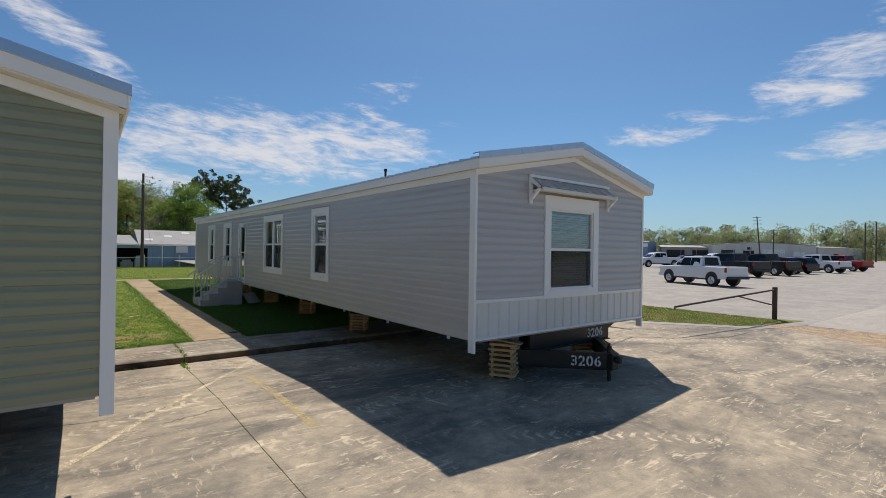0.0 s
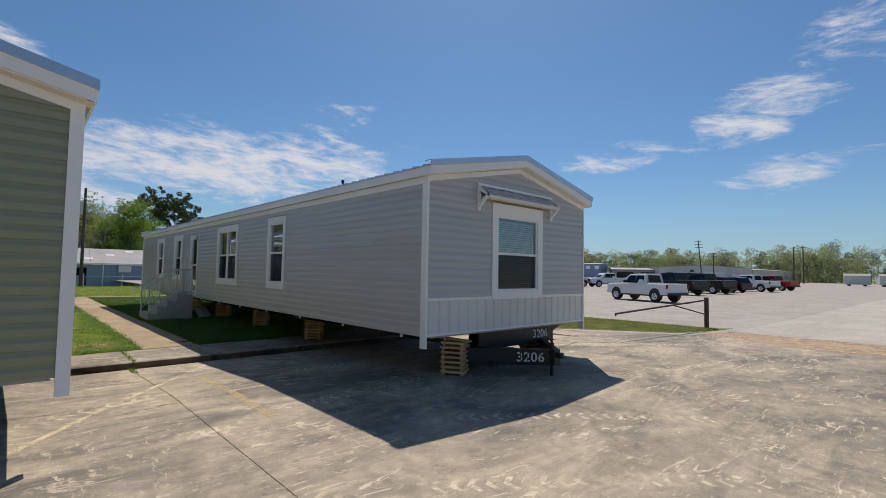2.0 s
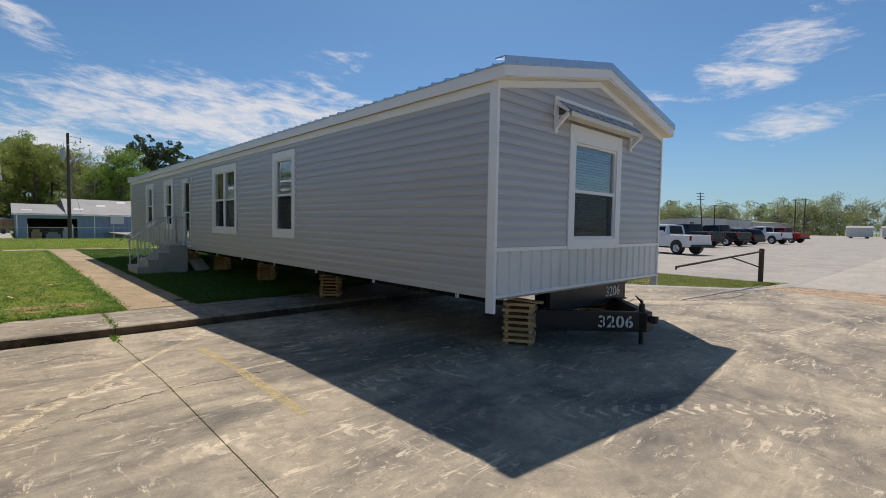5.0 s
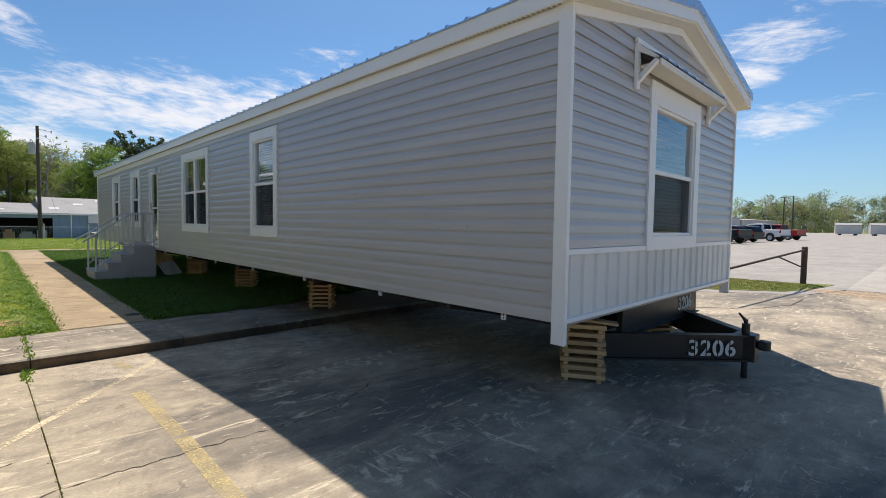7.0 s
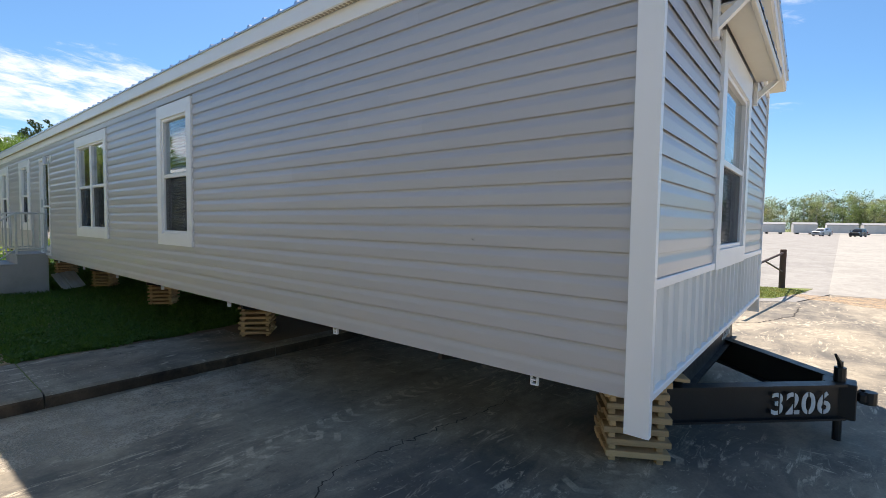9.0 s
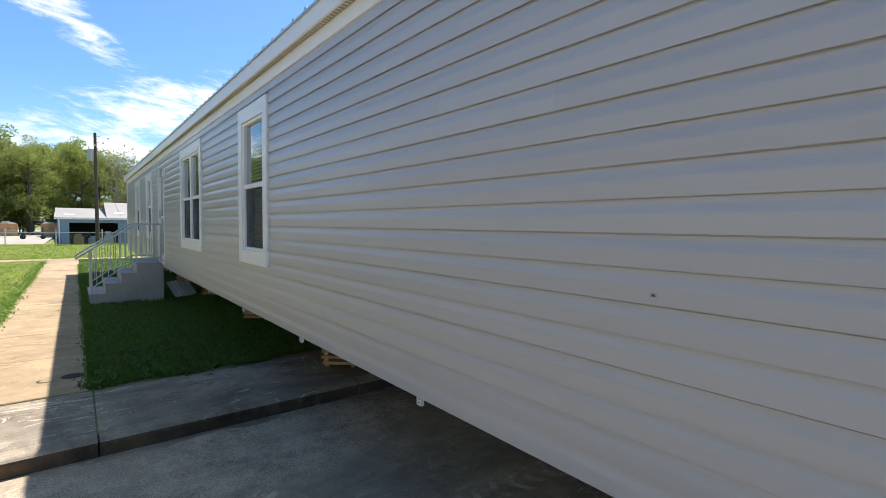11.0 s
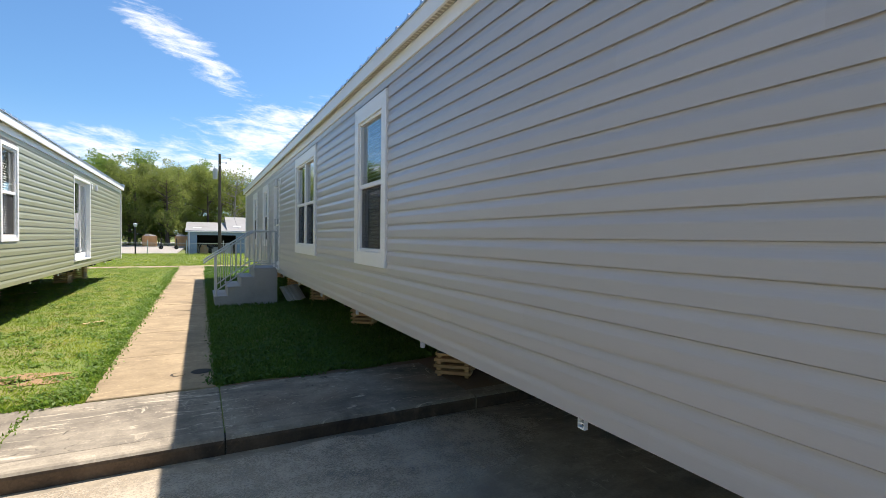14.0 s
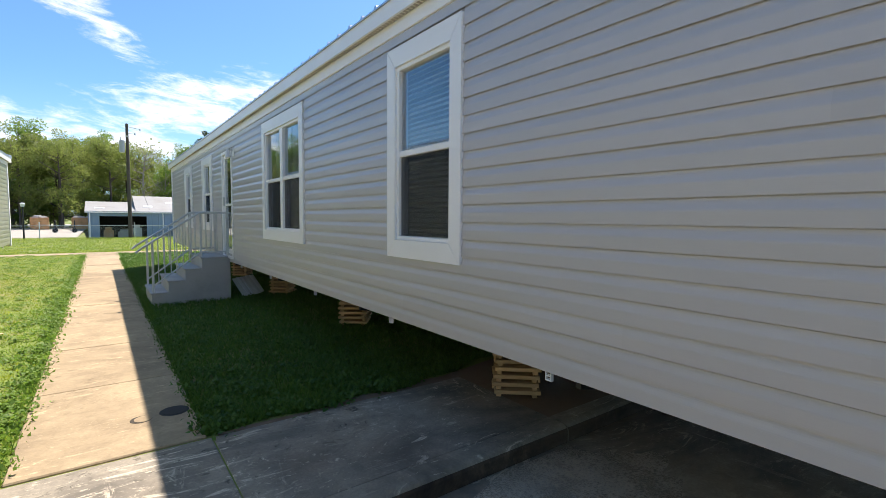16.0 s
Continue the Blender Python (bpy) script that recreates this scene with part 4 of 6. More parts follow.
# front cross member and tow tongue with stencilled number
b = Shape()
b.box(1.2, 0.10, 0.36, 3.15, 0.16, 0.66, 0.004), b.box(3.15, 0.10, 0.36, 3.2, 0.30, 0.66, 0.004), b.box(1.2, 0.06, 0.64, 3.2, 0.16, 0.664), b.box(1.2, 0.06, 0.36, 3.2, 0.16, 0.374)
cross = part("cross_member", b, BLACK, grey_home, "black steel cross member with white number")
b = Shape()
b.prism([(1.2, 0.66), (3.95, 0.66), (3.2, 0.37), (1.2, 0.37)], 1, 0.30, 0.33)
part("outrigger", b, BLACK, grey_home)
tongue = thing("tow_tongue", (5.87, 3.83, 0), "black welded steel tow tongue with jack and number", "trailer hitch")
for sx in (-1, 1):
    bm_ = Shape()
    a0, a1 = Vector((sx * 0.06, 0.02, 0)), Vector((sx * 1.10, 1.07, 0))
    d = (a1 - a0).normalized()
    q = Vector((-d.y, d.x, 0))
    ring = [(-0.045, 0.165), (0.045, 0.165), (0.045, 0.18), (0.005, 0.18), (0.005, 0.39), (0.045, 0.39), (0.045, 0.405), (-0.045, 0.405), (-0.045, 0.39), (-0.005, 0.39), (-0.005, 0.18), (-0.045, 0.18)]
    bm_.add([tuple(p + q * ww + Vector((0, 0, zz))) for p in (a0, a1) for ww, zz in ring], [(i, (i + 1) % 12, 12 + (i + 1) % 12, 12 + i) for i in range(12)] + [tuple(range(12)), tuple(range(12, 24))])
    beam = part("tongue_beam", bm_, BLACK, tongue)
b = Shape()
b.box(-0.08, -0.06, 0.165, 0.08, 0.12, 0.405, 0.006), b.box(-0.05, -0.12, 0.28, 0.05, -0.06, 0.36, 0.02), b.tube((0, -0.12, 0.28), (0, -0.12, 0.36), 0.045, n=12)
part("coupler", b, BLACK, tongue)
b = Shape()
b.tube((-0.02, 0.03, 0.16), (-0.02, 0.03, 0.50), 0.034, n=10), b.tube((-0.02, 0.03, 0.0), (-0.02, 0.03, 0.17), 0.026, n=10), b.tube((-0.02, 0.03, 0.50), (-0.02, 0.03, 0.54), 0.016, n=8)
b.tube((-0.02, 0.03, 0.50), (-0.05, 0.04, 0.55), 0.014, n=8), b.tube((-0.04, 0.035, 0.535), (-0.14, 0.06, 0.605), 0.013, 0.008, n=8)
part("jack", b, BLACK, tongue)


def number(text, size, matrix, parent):
    """Raised stencil figures, built from the plain built-in letters."""
    cu = bpy.data.curves.new("number", "FONT")
    cu.body, cu.size, cu.extrude, cu.space_character, cu.offset = text, size, 0.002, 1.1, 0.004
    ob = new("number_text", cu)
    me = bpy.data.meshes.new_from_object(ob.evaluated_get(bpy.context.evaluated_depsgraph_get()))
    bpy.data.objects.remove(ob)
    # the stencil's bridges, cut out of every figure
    bm = bmesh.new()
    bm.from_mesh(me)
    wide = max(v.co.x for v in bm.verts) - min(v.co.x for v in bm.verts)
    left = min(v.co.x for v in bm.verts)
    for i in range(len(text)):
        mid = left + wide * (i + 0.5) / len(text)
        for cut in (mid - 0.006, mid + 0.006):
            bmesh.ops.bisect_plane(bm, geom=bm.verts[:] + bm.edges[:] + bm.faces[:], plane_co=(cut, 0, 0), plane_no=(1, 0, 0))
        bmesh.ops.delete(bm, geom=[f for f in bm.faces if abs(f.calc_center_median().x - mid) < 0.0055], context="FACES")
    bm.to_mesh(me)
    bm.free()
    me.materials.clear()
    me.materials.append(PAINT)
    ob = new("number", me)
    ob.parent = parent
    ob.matrix_local = matrix
    return tagged(ob, "white stencilled number 3206")


number("3206", 0.20, Matrix.Translation((2.58, 0.094, 0.44)) @ pose(0, 0, 0, 90, 0, 0), cross)
d45 = math.degrees(math.atan2(-1.10, 1.09))
number("3206", 0.20, Matrix.Translation((-0.456, 0.376, 0.215)) @ pose(0, 0, 0, 90, 0, d45), tongue)

# ---- cribs ----
k = 0
for x, y, turn in ((4.75, 4.88, -60), (4.79, 9.51, -41), (4.80, 12.6, -38), (4.80, 15.75, -42), (4.80, 18.9, -40), (4.80, 22.0, -40), (6.95, 5.1, -40), (6.98, 9.4, -38), (6.98, 12.8, 0), (6.98, 16.0, 0), (6.98, 19.2, 0), (-1.25, 6.1, -40), (-1.5, 12.2, 0), (-1.5, 18.0, 3), (-1.1, 22.1, -10), (-1.0, 23.5, -6), (-3.2, 6.2, 0), (-3.2, 15.0, 0), (-3.2, 22.0, 0)):
    z = pad_z(y) if y < KERB_Y else 0.0
    made = crib((x, y, z), turn, high=(0.51 if k == 0 else 0.44) - z, seed=k)
    if k == 0:
        s = Shape()
        s.box(-0.26, -0.17, 0.535, 0.24, -0.05, 0.557, 0.004, Matrix.Rotation(radians(5), 4, "Y"))
        part("wedge_board", s, CRIB, made)
    k += 1

# ---- porch steps and rails ----
steps = thing("porch_steps", (2.65, 15.6, 0), "grey precast concrete steps with pale steel rails", "steps")
s = Shape()
s.prism([(0, -0.02), (1.19, -0.02), (1.19, 0.73), (0.74, 0.73), (0.74, 0.55), (0.49, 0.55), (0.49, 0.365), (0.24, 0.365), (0.24, 0.18), (0, 0.18)], 1, 0.0, 1.22)
part("stair_body", s, STEPC, steps)
for x0, x1, z in ((0, 0.24, 0.18), (0.24, 0.49, 0.365), (0.49, 0.74, 0.55), (0.74, 1.19, 0.73)):
    s = Shape()
    s.box(x0 - 0.02, -0.01, z, x1 - 0.004, 1.23, z + 0.022, 0.006)
    part("tread", s, STEPC, steps)
for y in (0.06, 1.16):
    rail = Shape()
    r = 0.017
    rail.tube((1.16, y, 1.52), (0.74, y, 1.52), r), rail.tube((0.74, y, 1.52), (-0.12, y, 0.93), r), rail.tube((-0.12, y, 0.93), (-0.2, y, 0.86), r)
    rail.tube((1.16, y, 0.84), (0.74, y, 0.84), r * 0.8), rail.tube((0.74, y, 0.84), (0.02, y, 0.30), r * 0.8)
    hr = part("handrail", rail, STEEL, steps, "pale steel handrail")
    for x, z0, z1 in ((1.16, 0.73, 1.52), (0.74, 0.73, 1.52), (0.03, 0.18, 1.03)):
        p = Shape()
        p.box(x - 0.017, y - 0.017, z0, x + 0.017, y + 0.017, z1, 0.003)
        part("post", p, STEEL, hr)
    for i in range(1, 8):
        x = 0.74 - i * 0.09
        p = Shape()
        p.box(x - 0.007, y - 0.007, 0.84 - (0.74 - x) * 0.75, x + 0.007, y + 0.007, 1.52 - (0.74 - x) * 0.686)
        part("baluster", p, STEEL, hr)
    for i in range(1, 5):
        x = 0.74 + i * 0.085
        p = Shape()
        p.box(x - 0.007, y - 0.007, 0.84, x + 0.007, y + 0.007, 1.52)
        part("baluster", p, STEEL, hr)

# loose siding offcuts under the home by the steps
for i, (x, y, turn) in enumerate(((4.10, 15.72, -60), (4.18, 15.78, -56), (4.26, 15.70, -52), (4.34, 15.80, -58))):
    s = Shape()
    s.prism([(-0.11, 0.0), (-0.105, 0.014), (-0.03, 0.012), (-0.015, 0.004), (0.015, 0.014), (0.09, 0.012), (0.11, 0.0)], 0, -0.2, 0.2)
    ob = solid("siding_offcut", s, WHITE if i % 2 else PANEL, "spare siding strip leaning under the grey home", "siding strip", "offcuts by the steps")
    ob.matrix_world = pose(x - 0.02, y + 0.1, 0.165 + i * 0.01, 0, 48, turn)

# ---- kerb, kerb walk, walkway ----
kerb = thing("kerb", (0, 0, 0), "stained concrete kerb with a dark face", "kerb", kind="structure")
JOINTS = [-24, -20.4, -16.8, -13.2, -9.6, -6.0, -2.4, 1.2, 2.56, 4.62, 8.3]
for a, b in zip(JOINTS, JOINTS[1:]):
    s = Shape()
    s.prism([(KERB_Y, -0.32), (KERB_Y, -0.04), (KERB_Y + 0.008, -0.022), (KERB_Y + 0.024, -0.008), (KERB_Y + 0.045, 0.0), (KERB_Y + 0.17, 0.004), (KERB_Y + 0.17, -0.32)], 0, a + 0.006, b - 0.006)
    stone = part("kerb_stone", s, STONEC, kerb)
    stone.data.materials.append(DARKFACEC)
    # faces turned to -y take the darker concrete
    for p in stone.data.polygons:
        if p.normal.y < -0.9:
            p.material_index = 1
    if b < 5:
        s = Shape()
        s.box(a + 0.004, KERB_Y + 0.176, -0.2, b - 0.004, 10.06, 0.002, 0.006)
        part("slab", s, KERBC, kerb)
b = Shape()
b.box(-24, KERB_Y + 0.03, -0.31, 4.6, 10.04, -0.014)
part("joint_bed", b, JOINT, kerb)
solid("ground_dirt", sheet([(4.6, 8.98), (8.3, 8.98), (8.4, 10.3), (6.4, 10.5), (4.5, 10.16), (4.0, 10.2), (3.2, 10.10), (2.6, 10.12), (2.6, 10.06), (4.6, 10.05)], 0.0015), DIRT, "damp brown earth beside the kerb walk", "bare earth", kind="structure")
for nm, cx, cy, rx, ry in (("ground_patch_a", 0.62, 11.15, 0.46, 0.20), ("ground_patch_b", 1.02, 10.95, 0.24, 0.13), ("ground_patch_c", 0.35, 10.72, 0.30, 0.09)):
    pts = [(cx + rx * math.cos(a) * (1 + 0.25 * math.sin(3 * a + cx) + 0.15 * math.sin(7 * a)), cy + ry * math.sin(a) * (1 + 0.2 * math.sin(4 * a + cy))) for a in [i * math.pi / 20 for i in range(40)]]
    solid(nm, sheet(pts, 0.001), STRAW, "worn bare patch in the turf", "bare patch", kind="structure")
walkway = thing("pavement_walk", (0, 0, 0), "tan concrete garden path", "path", kind="structure")
y = 10.075
rng = random.Random(11)
hole = 10.62
while y < 28.9:
    b = min(y + 1.52, 28.9)
    s = Shape()
    w0, w1 = 1.54 + rng.uniform(-0.01, 0.01), 2.53 + rng.uniform(-0.01, 0.01)
    s.box(w0, y + 0.006, -0.1, w1, b - 0.006, 0.006 + rng.uniform(-0.003, 0.004), 0.008)
    part("slab", s, WALKC, walkway)
    y = b
s = Shape()
s.box(-9, 28.92, -0.1, 9, 29.9, 0.006, 0.008)
part("slab", s, WALKC, walkway)
# two small cleanout holes by the path, as flat discs; the first's unlit depth is painted near-black
for x, y, r in ((2.41, 10.66, 0.10), (2.20, 10.62, 0.07)):
    s = Shape()
    s.tube((x, y, 0.004), (x, y, 0.0105), r, r * 0.97, 18)
    c = solid("cleanout_cover", s, DARKROOM if x > 2.3 else JOINT, "flat disc for a round cleanout hole in the path", "drain cover")
    s = Shape()
    s.tube((x + (0.012 if x < 2.3 else 0), y, 0.009), (x + (0.012 if x < 2.3 else 0), y, 0.0125), r * 0.8, n=16)
    part("cap", s, DARKROOM if x > 2.3 else WALKC, c)

# ---- pad slabs ----
pad = thing("pavement", (0, 0, 0), "stained tan concrete pad with joints and tyre marks", "concrete pad", kind="structure")
gx = [-30, -12.7, -8.1, 1.15, 10.3, 15.0]
gy = [-40, -7.0, KERB_Y - 0.004]
for i, (a, b) in enumerate(zip(gx, gx[1:])):
    for j, (c, d) in enumerate(zip(gy, gy[1:])):
        if a > 9 and d > 5:
            outline = [(a + 0.005, c + 0.007), (b, c + 0.007), (b, 3.84), (13.15, 4.36), (11.45, 6.56), (a + 0.005, 8.4)]
            s = sheet(outline, 0.0)
        else:
            s = Shape()
            rows = [c + 0.007, d - 0.007] if d < 5 else [c + 0.007, 6.0, 7.4, d]
            top = [(x, y, pad_z(y)) for y in rows for x in (a + 0.0035, b - 0.0035)]
            n = len(rows)
            s.add(top, [(2 * q, 2 * q + 1, 2 * q + 3, 2 * q + 2) for q in range(n - 1)])
            low = [(x, y, z - 0.1) for x, y, z in top]
            s.add([top[0], top[1], low[1], low[0]], [(0, 1, 2, 3)]), s.add([top[-2], top[-1], low[-1], low[-2]], [(0, 1, 2, 3)])
            s.add(top[0::2] + low[0::2], [(q, q + 1, n + q + 1, n + q) for q in range(n - 1)]), s.add(top[1::2] + low[1::2], [(q, q + 1, n + q + 1, n + q) for q in range(n - 1)])
        part("slab", s, CONCRETE, pad)
s = Shape()
s.add([(-30, -40, -0.018), (15, -40, -0.018), (15, 6, -0.018), (-30, 6, -0.018), (15, KERB_Y, -0.14), (-30, KERB_Y, -0.14)], [(0, 1, 2, 3), (3, 2, 4, 5)])
part("joint_bed", s, JOINT, pad)


def jagged(points, wide, seed):
    """A crack: a thin uneven ribbon along a line."""
    rng = random.Random(seed)
    fine = []
    for (x0, y0), (x1, y1) in zip(points, points[1:]):
        n = max(2, int(math.hypot(x1 - x0, y1 - y0) / 0.035))
        for k in range(n):
            f = k / n
            fine.append((x0 + (x1 - x0) * f + rng.gauss(0, 0.011), y0 + (y1 - y0) * f + rng.gauss(0, 0.011)))
    s = Shape()
    vs = []
    for i, (x, y) in enumerate(fine):
        xa, ya = fine[max(0, i - 1)]
        xb, yb = fine[min(len(fine) - 1, i + 1)]
        d = math.hypot(xb - xa, yb - ya) or 1
        h = wide * rng.uniform(0.1, 0.85) / 2
        vs += [(x - (yb - ya) / d * h, y + (xb - xa) / d * h, pad_z(y) + 0.0025), (x + (yb - ya) / d * h, y - (xb - xa) / d * h, pad_z(y) + 0.0025)]
    s.add(vs, [(2 * i, 2 * i + 1, 2 * i + 3, 2 * i + 2) for i in range(len(fine) - 1)])
    return s


for i, (points, wide) in enumerate([([(0.2, 5.5), (1.18, 5.77), (1.78, 5.76), (2.3, 5.71), (2.72, 5.74), (3.4, 6.1), (5.0, 5.9)], 0.014), ([(0.3, 7.6), (0.7, 7.9), (0.95, 7.5)], 0.018), ([(8.03, 5.3), (8.75, 5.43), (9.36, 5.56), (9.71, 5.34), (10.14, 4.75), (11.25, 4.34), (12.48, 4.32)], 0.045),
                                    ([(-0.6, 6.2), (0.2, 6.0), (1.0, 6.3)], 0.012)]):
    part("crack", jagged(points, wide, i), JOINT, pad, "dark crack in the concrete")


def stripe(points, wide, mat):
    s = Shape()
    (x0, y0), (x1, y1) = points
    d = math.hypot(x1 - x0, y1 - y0)
    px, py = -(y1 - y0) / d * wide / 2, (x1 - x0) / d * wide / 2
    n = 10
    vs = []
    for k in range(n + 1):
        x, y = x0 + (x1 - x0) * k / n, y0 + (y1 - y0) * k / n
        vs += [(x - px, y - py, pad_z(y - py) + 0.0022), (x + px, y + py, pad_z(y + py) + 0.0022)]
    return s.add(vs, [(2 * k, 2 * k + 1, 2 * k + 3, 2 * k + 2) for k in range(n)])


part("painted_line", stripe([(1.78, 7.25), (1.75, 4.55)], 0.095, YELLOW), YELLOW, pad, "worn yellow parking line")
part("painted_line", stripe([(2.2, 8.36), (-0.4, 4.8)], 0.07, WHITEWORN), WHITEWORN, pad, "worn pale painted line")
part("painted_line", stripe([(1.84, 8.5), (1.9, 8.16)], 0.09, YELLOW), YELLOW, pad, "worn yellow parking line")

# dust washed down against the kerb
dust_rng, rim = random.Random(12), []
TURNS = [(1.25, 8.35), (1.6, 7.9), (2.6, 7.5), (4.2, 7.7), (5.0, 8.3), (4.6, KERB_Y - 0.1), (2.0, KERB_Y - 0.1), (1.25, KERB_Y - 0.1)]
for p, q in zip(TURNS, TURNS[1:] + TURNS[:1]):
    rim += [(p[0] + (q[0] - p[0]) * i / 8 + dust_rng.uniform(-0.07, 0.07), p[1] + (q[1] - p[1]) * i / 8 + dust_rng.uniform(-0.07, 0.07)) for i in range(8)]
s = Shape()
s.add([(x, y, pad_z(y) + 0.0012) for x, y in rim], [tuple(range(len(rim)))])
solid("pavement_dust", s, DUST, "pale dust film along the kerb's foot", "dust", kind="structure")

# ---- grass blades, weeds ----


def blades(name, spots, low, high, mat, label, wide=0.008, seed=1):
    """Tufts of single blades, each a thin leaning triangle."""
    rng = np.random.default_rng(seed)
    n = len(spots)
    h = rng.uniform(low, high, n)
    a, b = rng.uniform(0, 2 * np.pi, n), rng.uniform(0, 2 * np.pi, n)
    lean = h * rng.uniform(0.2, 0.9, n)
    wd = wide * rng.uniform(0.6, 1.4, n)
    base = np.asarray(spots)
    side = np.stack([np.cos(a) * wd, np.sin(a) * wd, np.zeros(n)], 1)
    tip = base + np.stack([np.cos(b) * lean, np.sin(b) * lean, h], 1)
    verts = np.stack([base - side, base + side, tip], 1)
    ob = new(name, quads(name, verts, mat, 3))
    return tagged(ob, label, "grass", kind="stuff")


def scatter(n, x0, x1, y0, y1, seed, keep=None, near=None):
    rng = np.random.default_rng(seed)
    x = rng.uniform(x0, x1, n)
    y = y0 + (y1 - y0) * rng.uniform(0, 1, n) ** (near or 1.0)
    ok = np.ones(n, bool) if keep is None else keep(x, y)
    return np.stack([x[ok], y[ok], np.full(ok.sum(), -0.004)], 1)


def bare(x, y):
    """Thin spots in the turf."""
    d = ((x - 0.75) / 0.80) ** 2 + ((y - 11.1) / 0.52) ** 2 + 0.55 * np.sin(x * 911.3 + y * 577.7)
    e = ((x + 1.5) / 0.8) ** 2 + ((y - 14.0) / 0.7) ** 2
    wob = 0.25 * np.sin(x * 7 + y * 3) + 0.2 * np.sin(x * 13 - y * 11)
    return (d + wob > 1.0) & (e + wob > 0.7) | (np.sin(x * 157.3 + y * 89.7) > 0.35)


left = scatter(110000, -3.6, 1.53, 10.05, 28.9, 21, bare, 1.7)
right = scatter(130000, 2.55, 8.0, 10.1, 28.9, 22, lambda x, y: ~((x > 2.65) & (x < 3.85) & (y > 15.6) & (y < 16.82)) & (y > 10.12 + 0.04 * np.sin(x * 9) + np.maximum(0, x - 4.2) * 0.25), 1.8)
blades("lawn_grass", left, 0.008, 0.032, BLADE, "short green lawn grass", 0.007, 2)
# taller blades, in the green darkened to carry the home's shade
blades("lawn_grass", right, 0.02, 0.07, SHADEGREEN, "short green lawn grass", 0.008, 3)
blades("lawn_grass", scatter(60000, -14, 16, 29.9, 46, 23, None, 1.3), 0.02, 0.055, BLADE, "short green lawn grass", 0.02, 4)
rng_ = np.random.default_rng(8)
edge = np.concatenate([np.stack([1.53 + rng_.normal(0, 0.05, 5000) - 0.04, rng_.uniform(10.1, 28, 5000), np.zeros(5000)], 1), np.stack([rng_.uniform(-3.5, 1.5, 1500), 10.1 + rng_.normal(0, 0.03, 1500), np.zeros(1500)], 1)])
blades("edge_weeds", edge, 0.012, 0.04, WEED, "taller weeds along the path's edge", 0.014, 5)
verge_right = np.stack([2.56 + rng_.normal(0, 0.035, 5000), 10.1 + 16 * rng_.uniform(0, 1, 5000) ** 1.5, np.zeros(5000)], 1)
blades("edge_weeds", verge_right, 0.015, 0.05, SHADEGREEN, "grass creeping over the path's shaded edge", 0.009, 12)
joint = np.stack([1.2 + rng_.normal(0, 0.022, 110), rng_.uniform(8.6, 10.05, 110), np.zeros(110)], 1)
joint[:, 2] = np.where(joint[:, 1] < KERB_Y, -0.12, 0.0)
joint = np.concatenate([joint, np.stack([1.15 + rng_.normal(0, 0.018, 120), rng_.uniform(8.25, 8.8, 120), np.full(120, -0.11)], 1)])
blades("joint_weeds", joint, 0.01, 0.035, WEED, "small weeds growing in the slab joint", 0.012, 6)
crevice = np.stack([1.15 + rng_.normal(0, 0.006, 700), rng_.uniform(2.5, 8.2, 700), np.zeros(700)], 1)
crevice[:, 2] = [pad_z(v) - 0.004 for v in crevice[:, 1]]
blades("joint_weeds", crevice, 0.004, 0.016, DRYBLADE, "dry moss and seedlings in the pad's joint", 0.004, 13)
foot = np.concatenate([np.stack([cx + rng_.normal(0, 0.05, 60), np.full(60, KERB_Y - 0.012), np.full(60, -0.122)], 1) for cx in (0.4, -0.3)])
blades("kerb_weeds", foot, 0.012, 0.045, WEED, "tiny weeds at the kerb's foot", 0.008, 9)


def clumps(name, centres, leaves, spread, size, mat, label, seed):
    """Low broad-leaved clumps, each a patch of small tilted leaves."""
    rng = np.random.default_rng(seed)
    n = len(centres) * leaves
    grow = np.repeat(rng.uniform(0.5, 1.4, len(centres)), leaves)
    c = np.repeat(centres, leaves, 0) + np.stack([rng.normal(0, spread, n) * grow, rng.normal(0, spread, n) * grow, rng.uniform(0.012, 0.05, n) * grow], 1)
    a = rng.uniform(0, 2 * np.pi, n)
    s = size * rng.uniform(0.6, 1.3, n)
    tilt = rng.normal(0, 0.5, (n, 2))
    u = np.stack([np.cos(a), np.sin(a), tilt[:, 0]], 1) * s[:, None]
    v = np.stack([-np.sin(a), np.cos(a), tilt[:, 1]], 1) * s[:, None] * 0.7
    ob = new(name, quads(name, np.stack([c - u, c - v, c + u, c + v], 1), mat))
    return tagged(ob, label, "weeds", kind="stuff")


pick = np.random.default_rng(14)
lc = left[pick.choice(len(left), 1100, replace=False)]
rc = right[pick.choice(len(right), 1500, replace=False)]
ec = np.stack([1.50 - np.abs(pick.normal(0, 0.10, 130)), pick.uniform(10.1, 26, 130), np.zeros(130)], 1)
clumps("clover_clumps", np.concatenate([lc, ec]), 34, 0.055, 0.016, WEED, "low clover clumps in the sunny lawn", 15)
# clover here takes the shade-darkened green as well
clumps("clover_clumps", rc, 34, 0.06, 0.017, SHADEGREEN, "low clover clumps in the shaded lawn", 16)
for x, y, turn in ((-1.2, 19.4, 8), (0.9, 14.3, 40), (0.2, 12.6, 100)):
    s = Shape()
    s.box(-0.16, -0.02, 0, 0.16, 0.02, 0.012, 0.003)
    solid("wood_scrap", s, CRIB, "small weathered wood scrap on the lawn", "wood scrap", "scraps on the lawn", place=(x, y, 0.015), turn=turn)
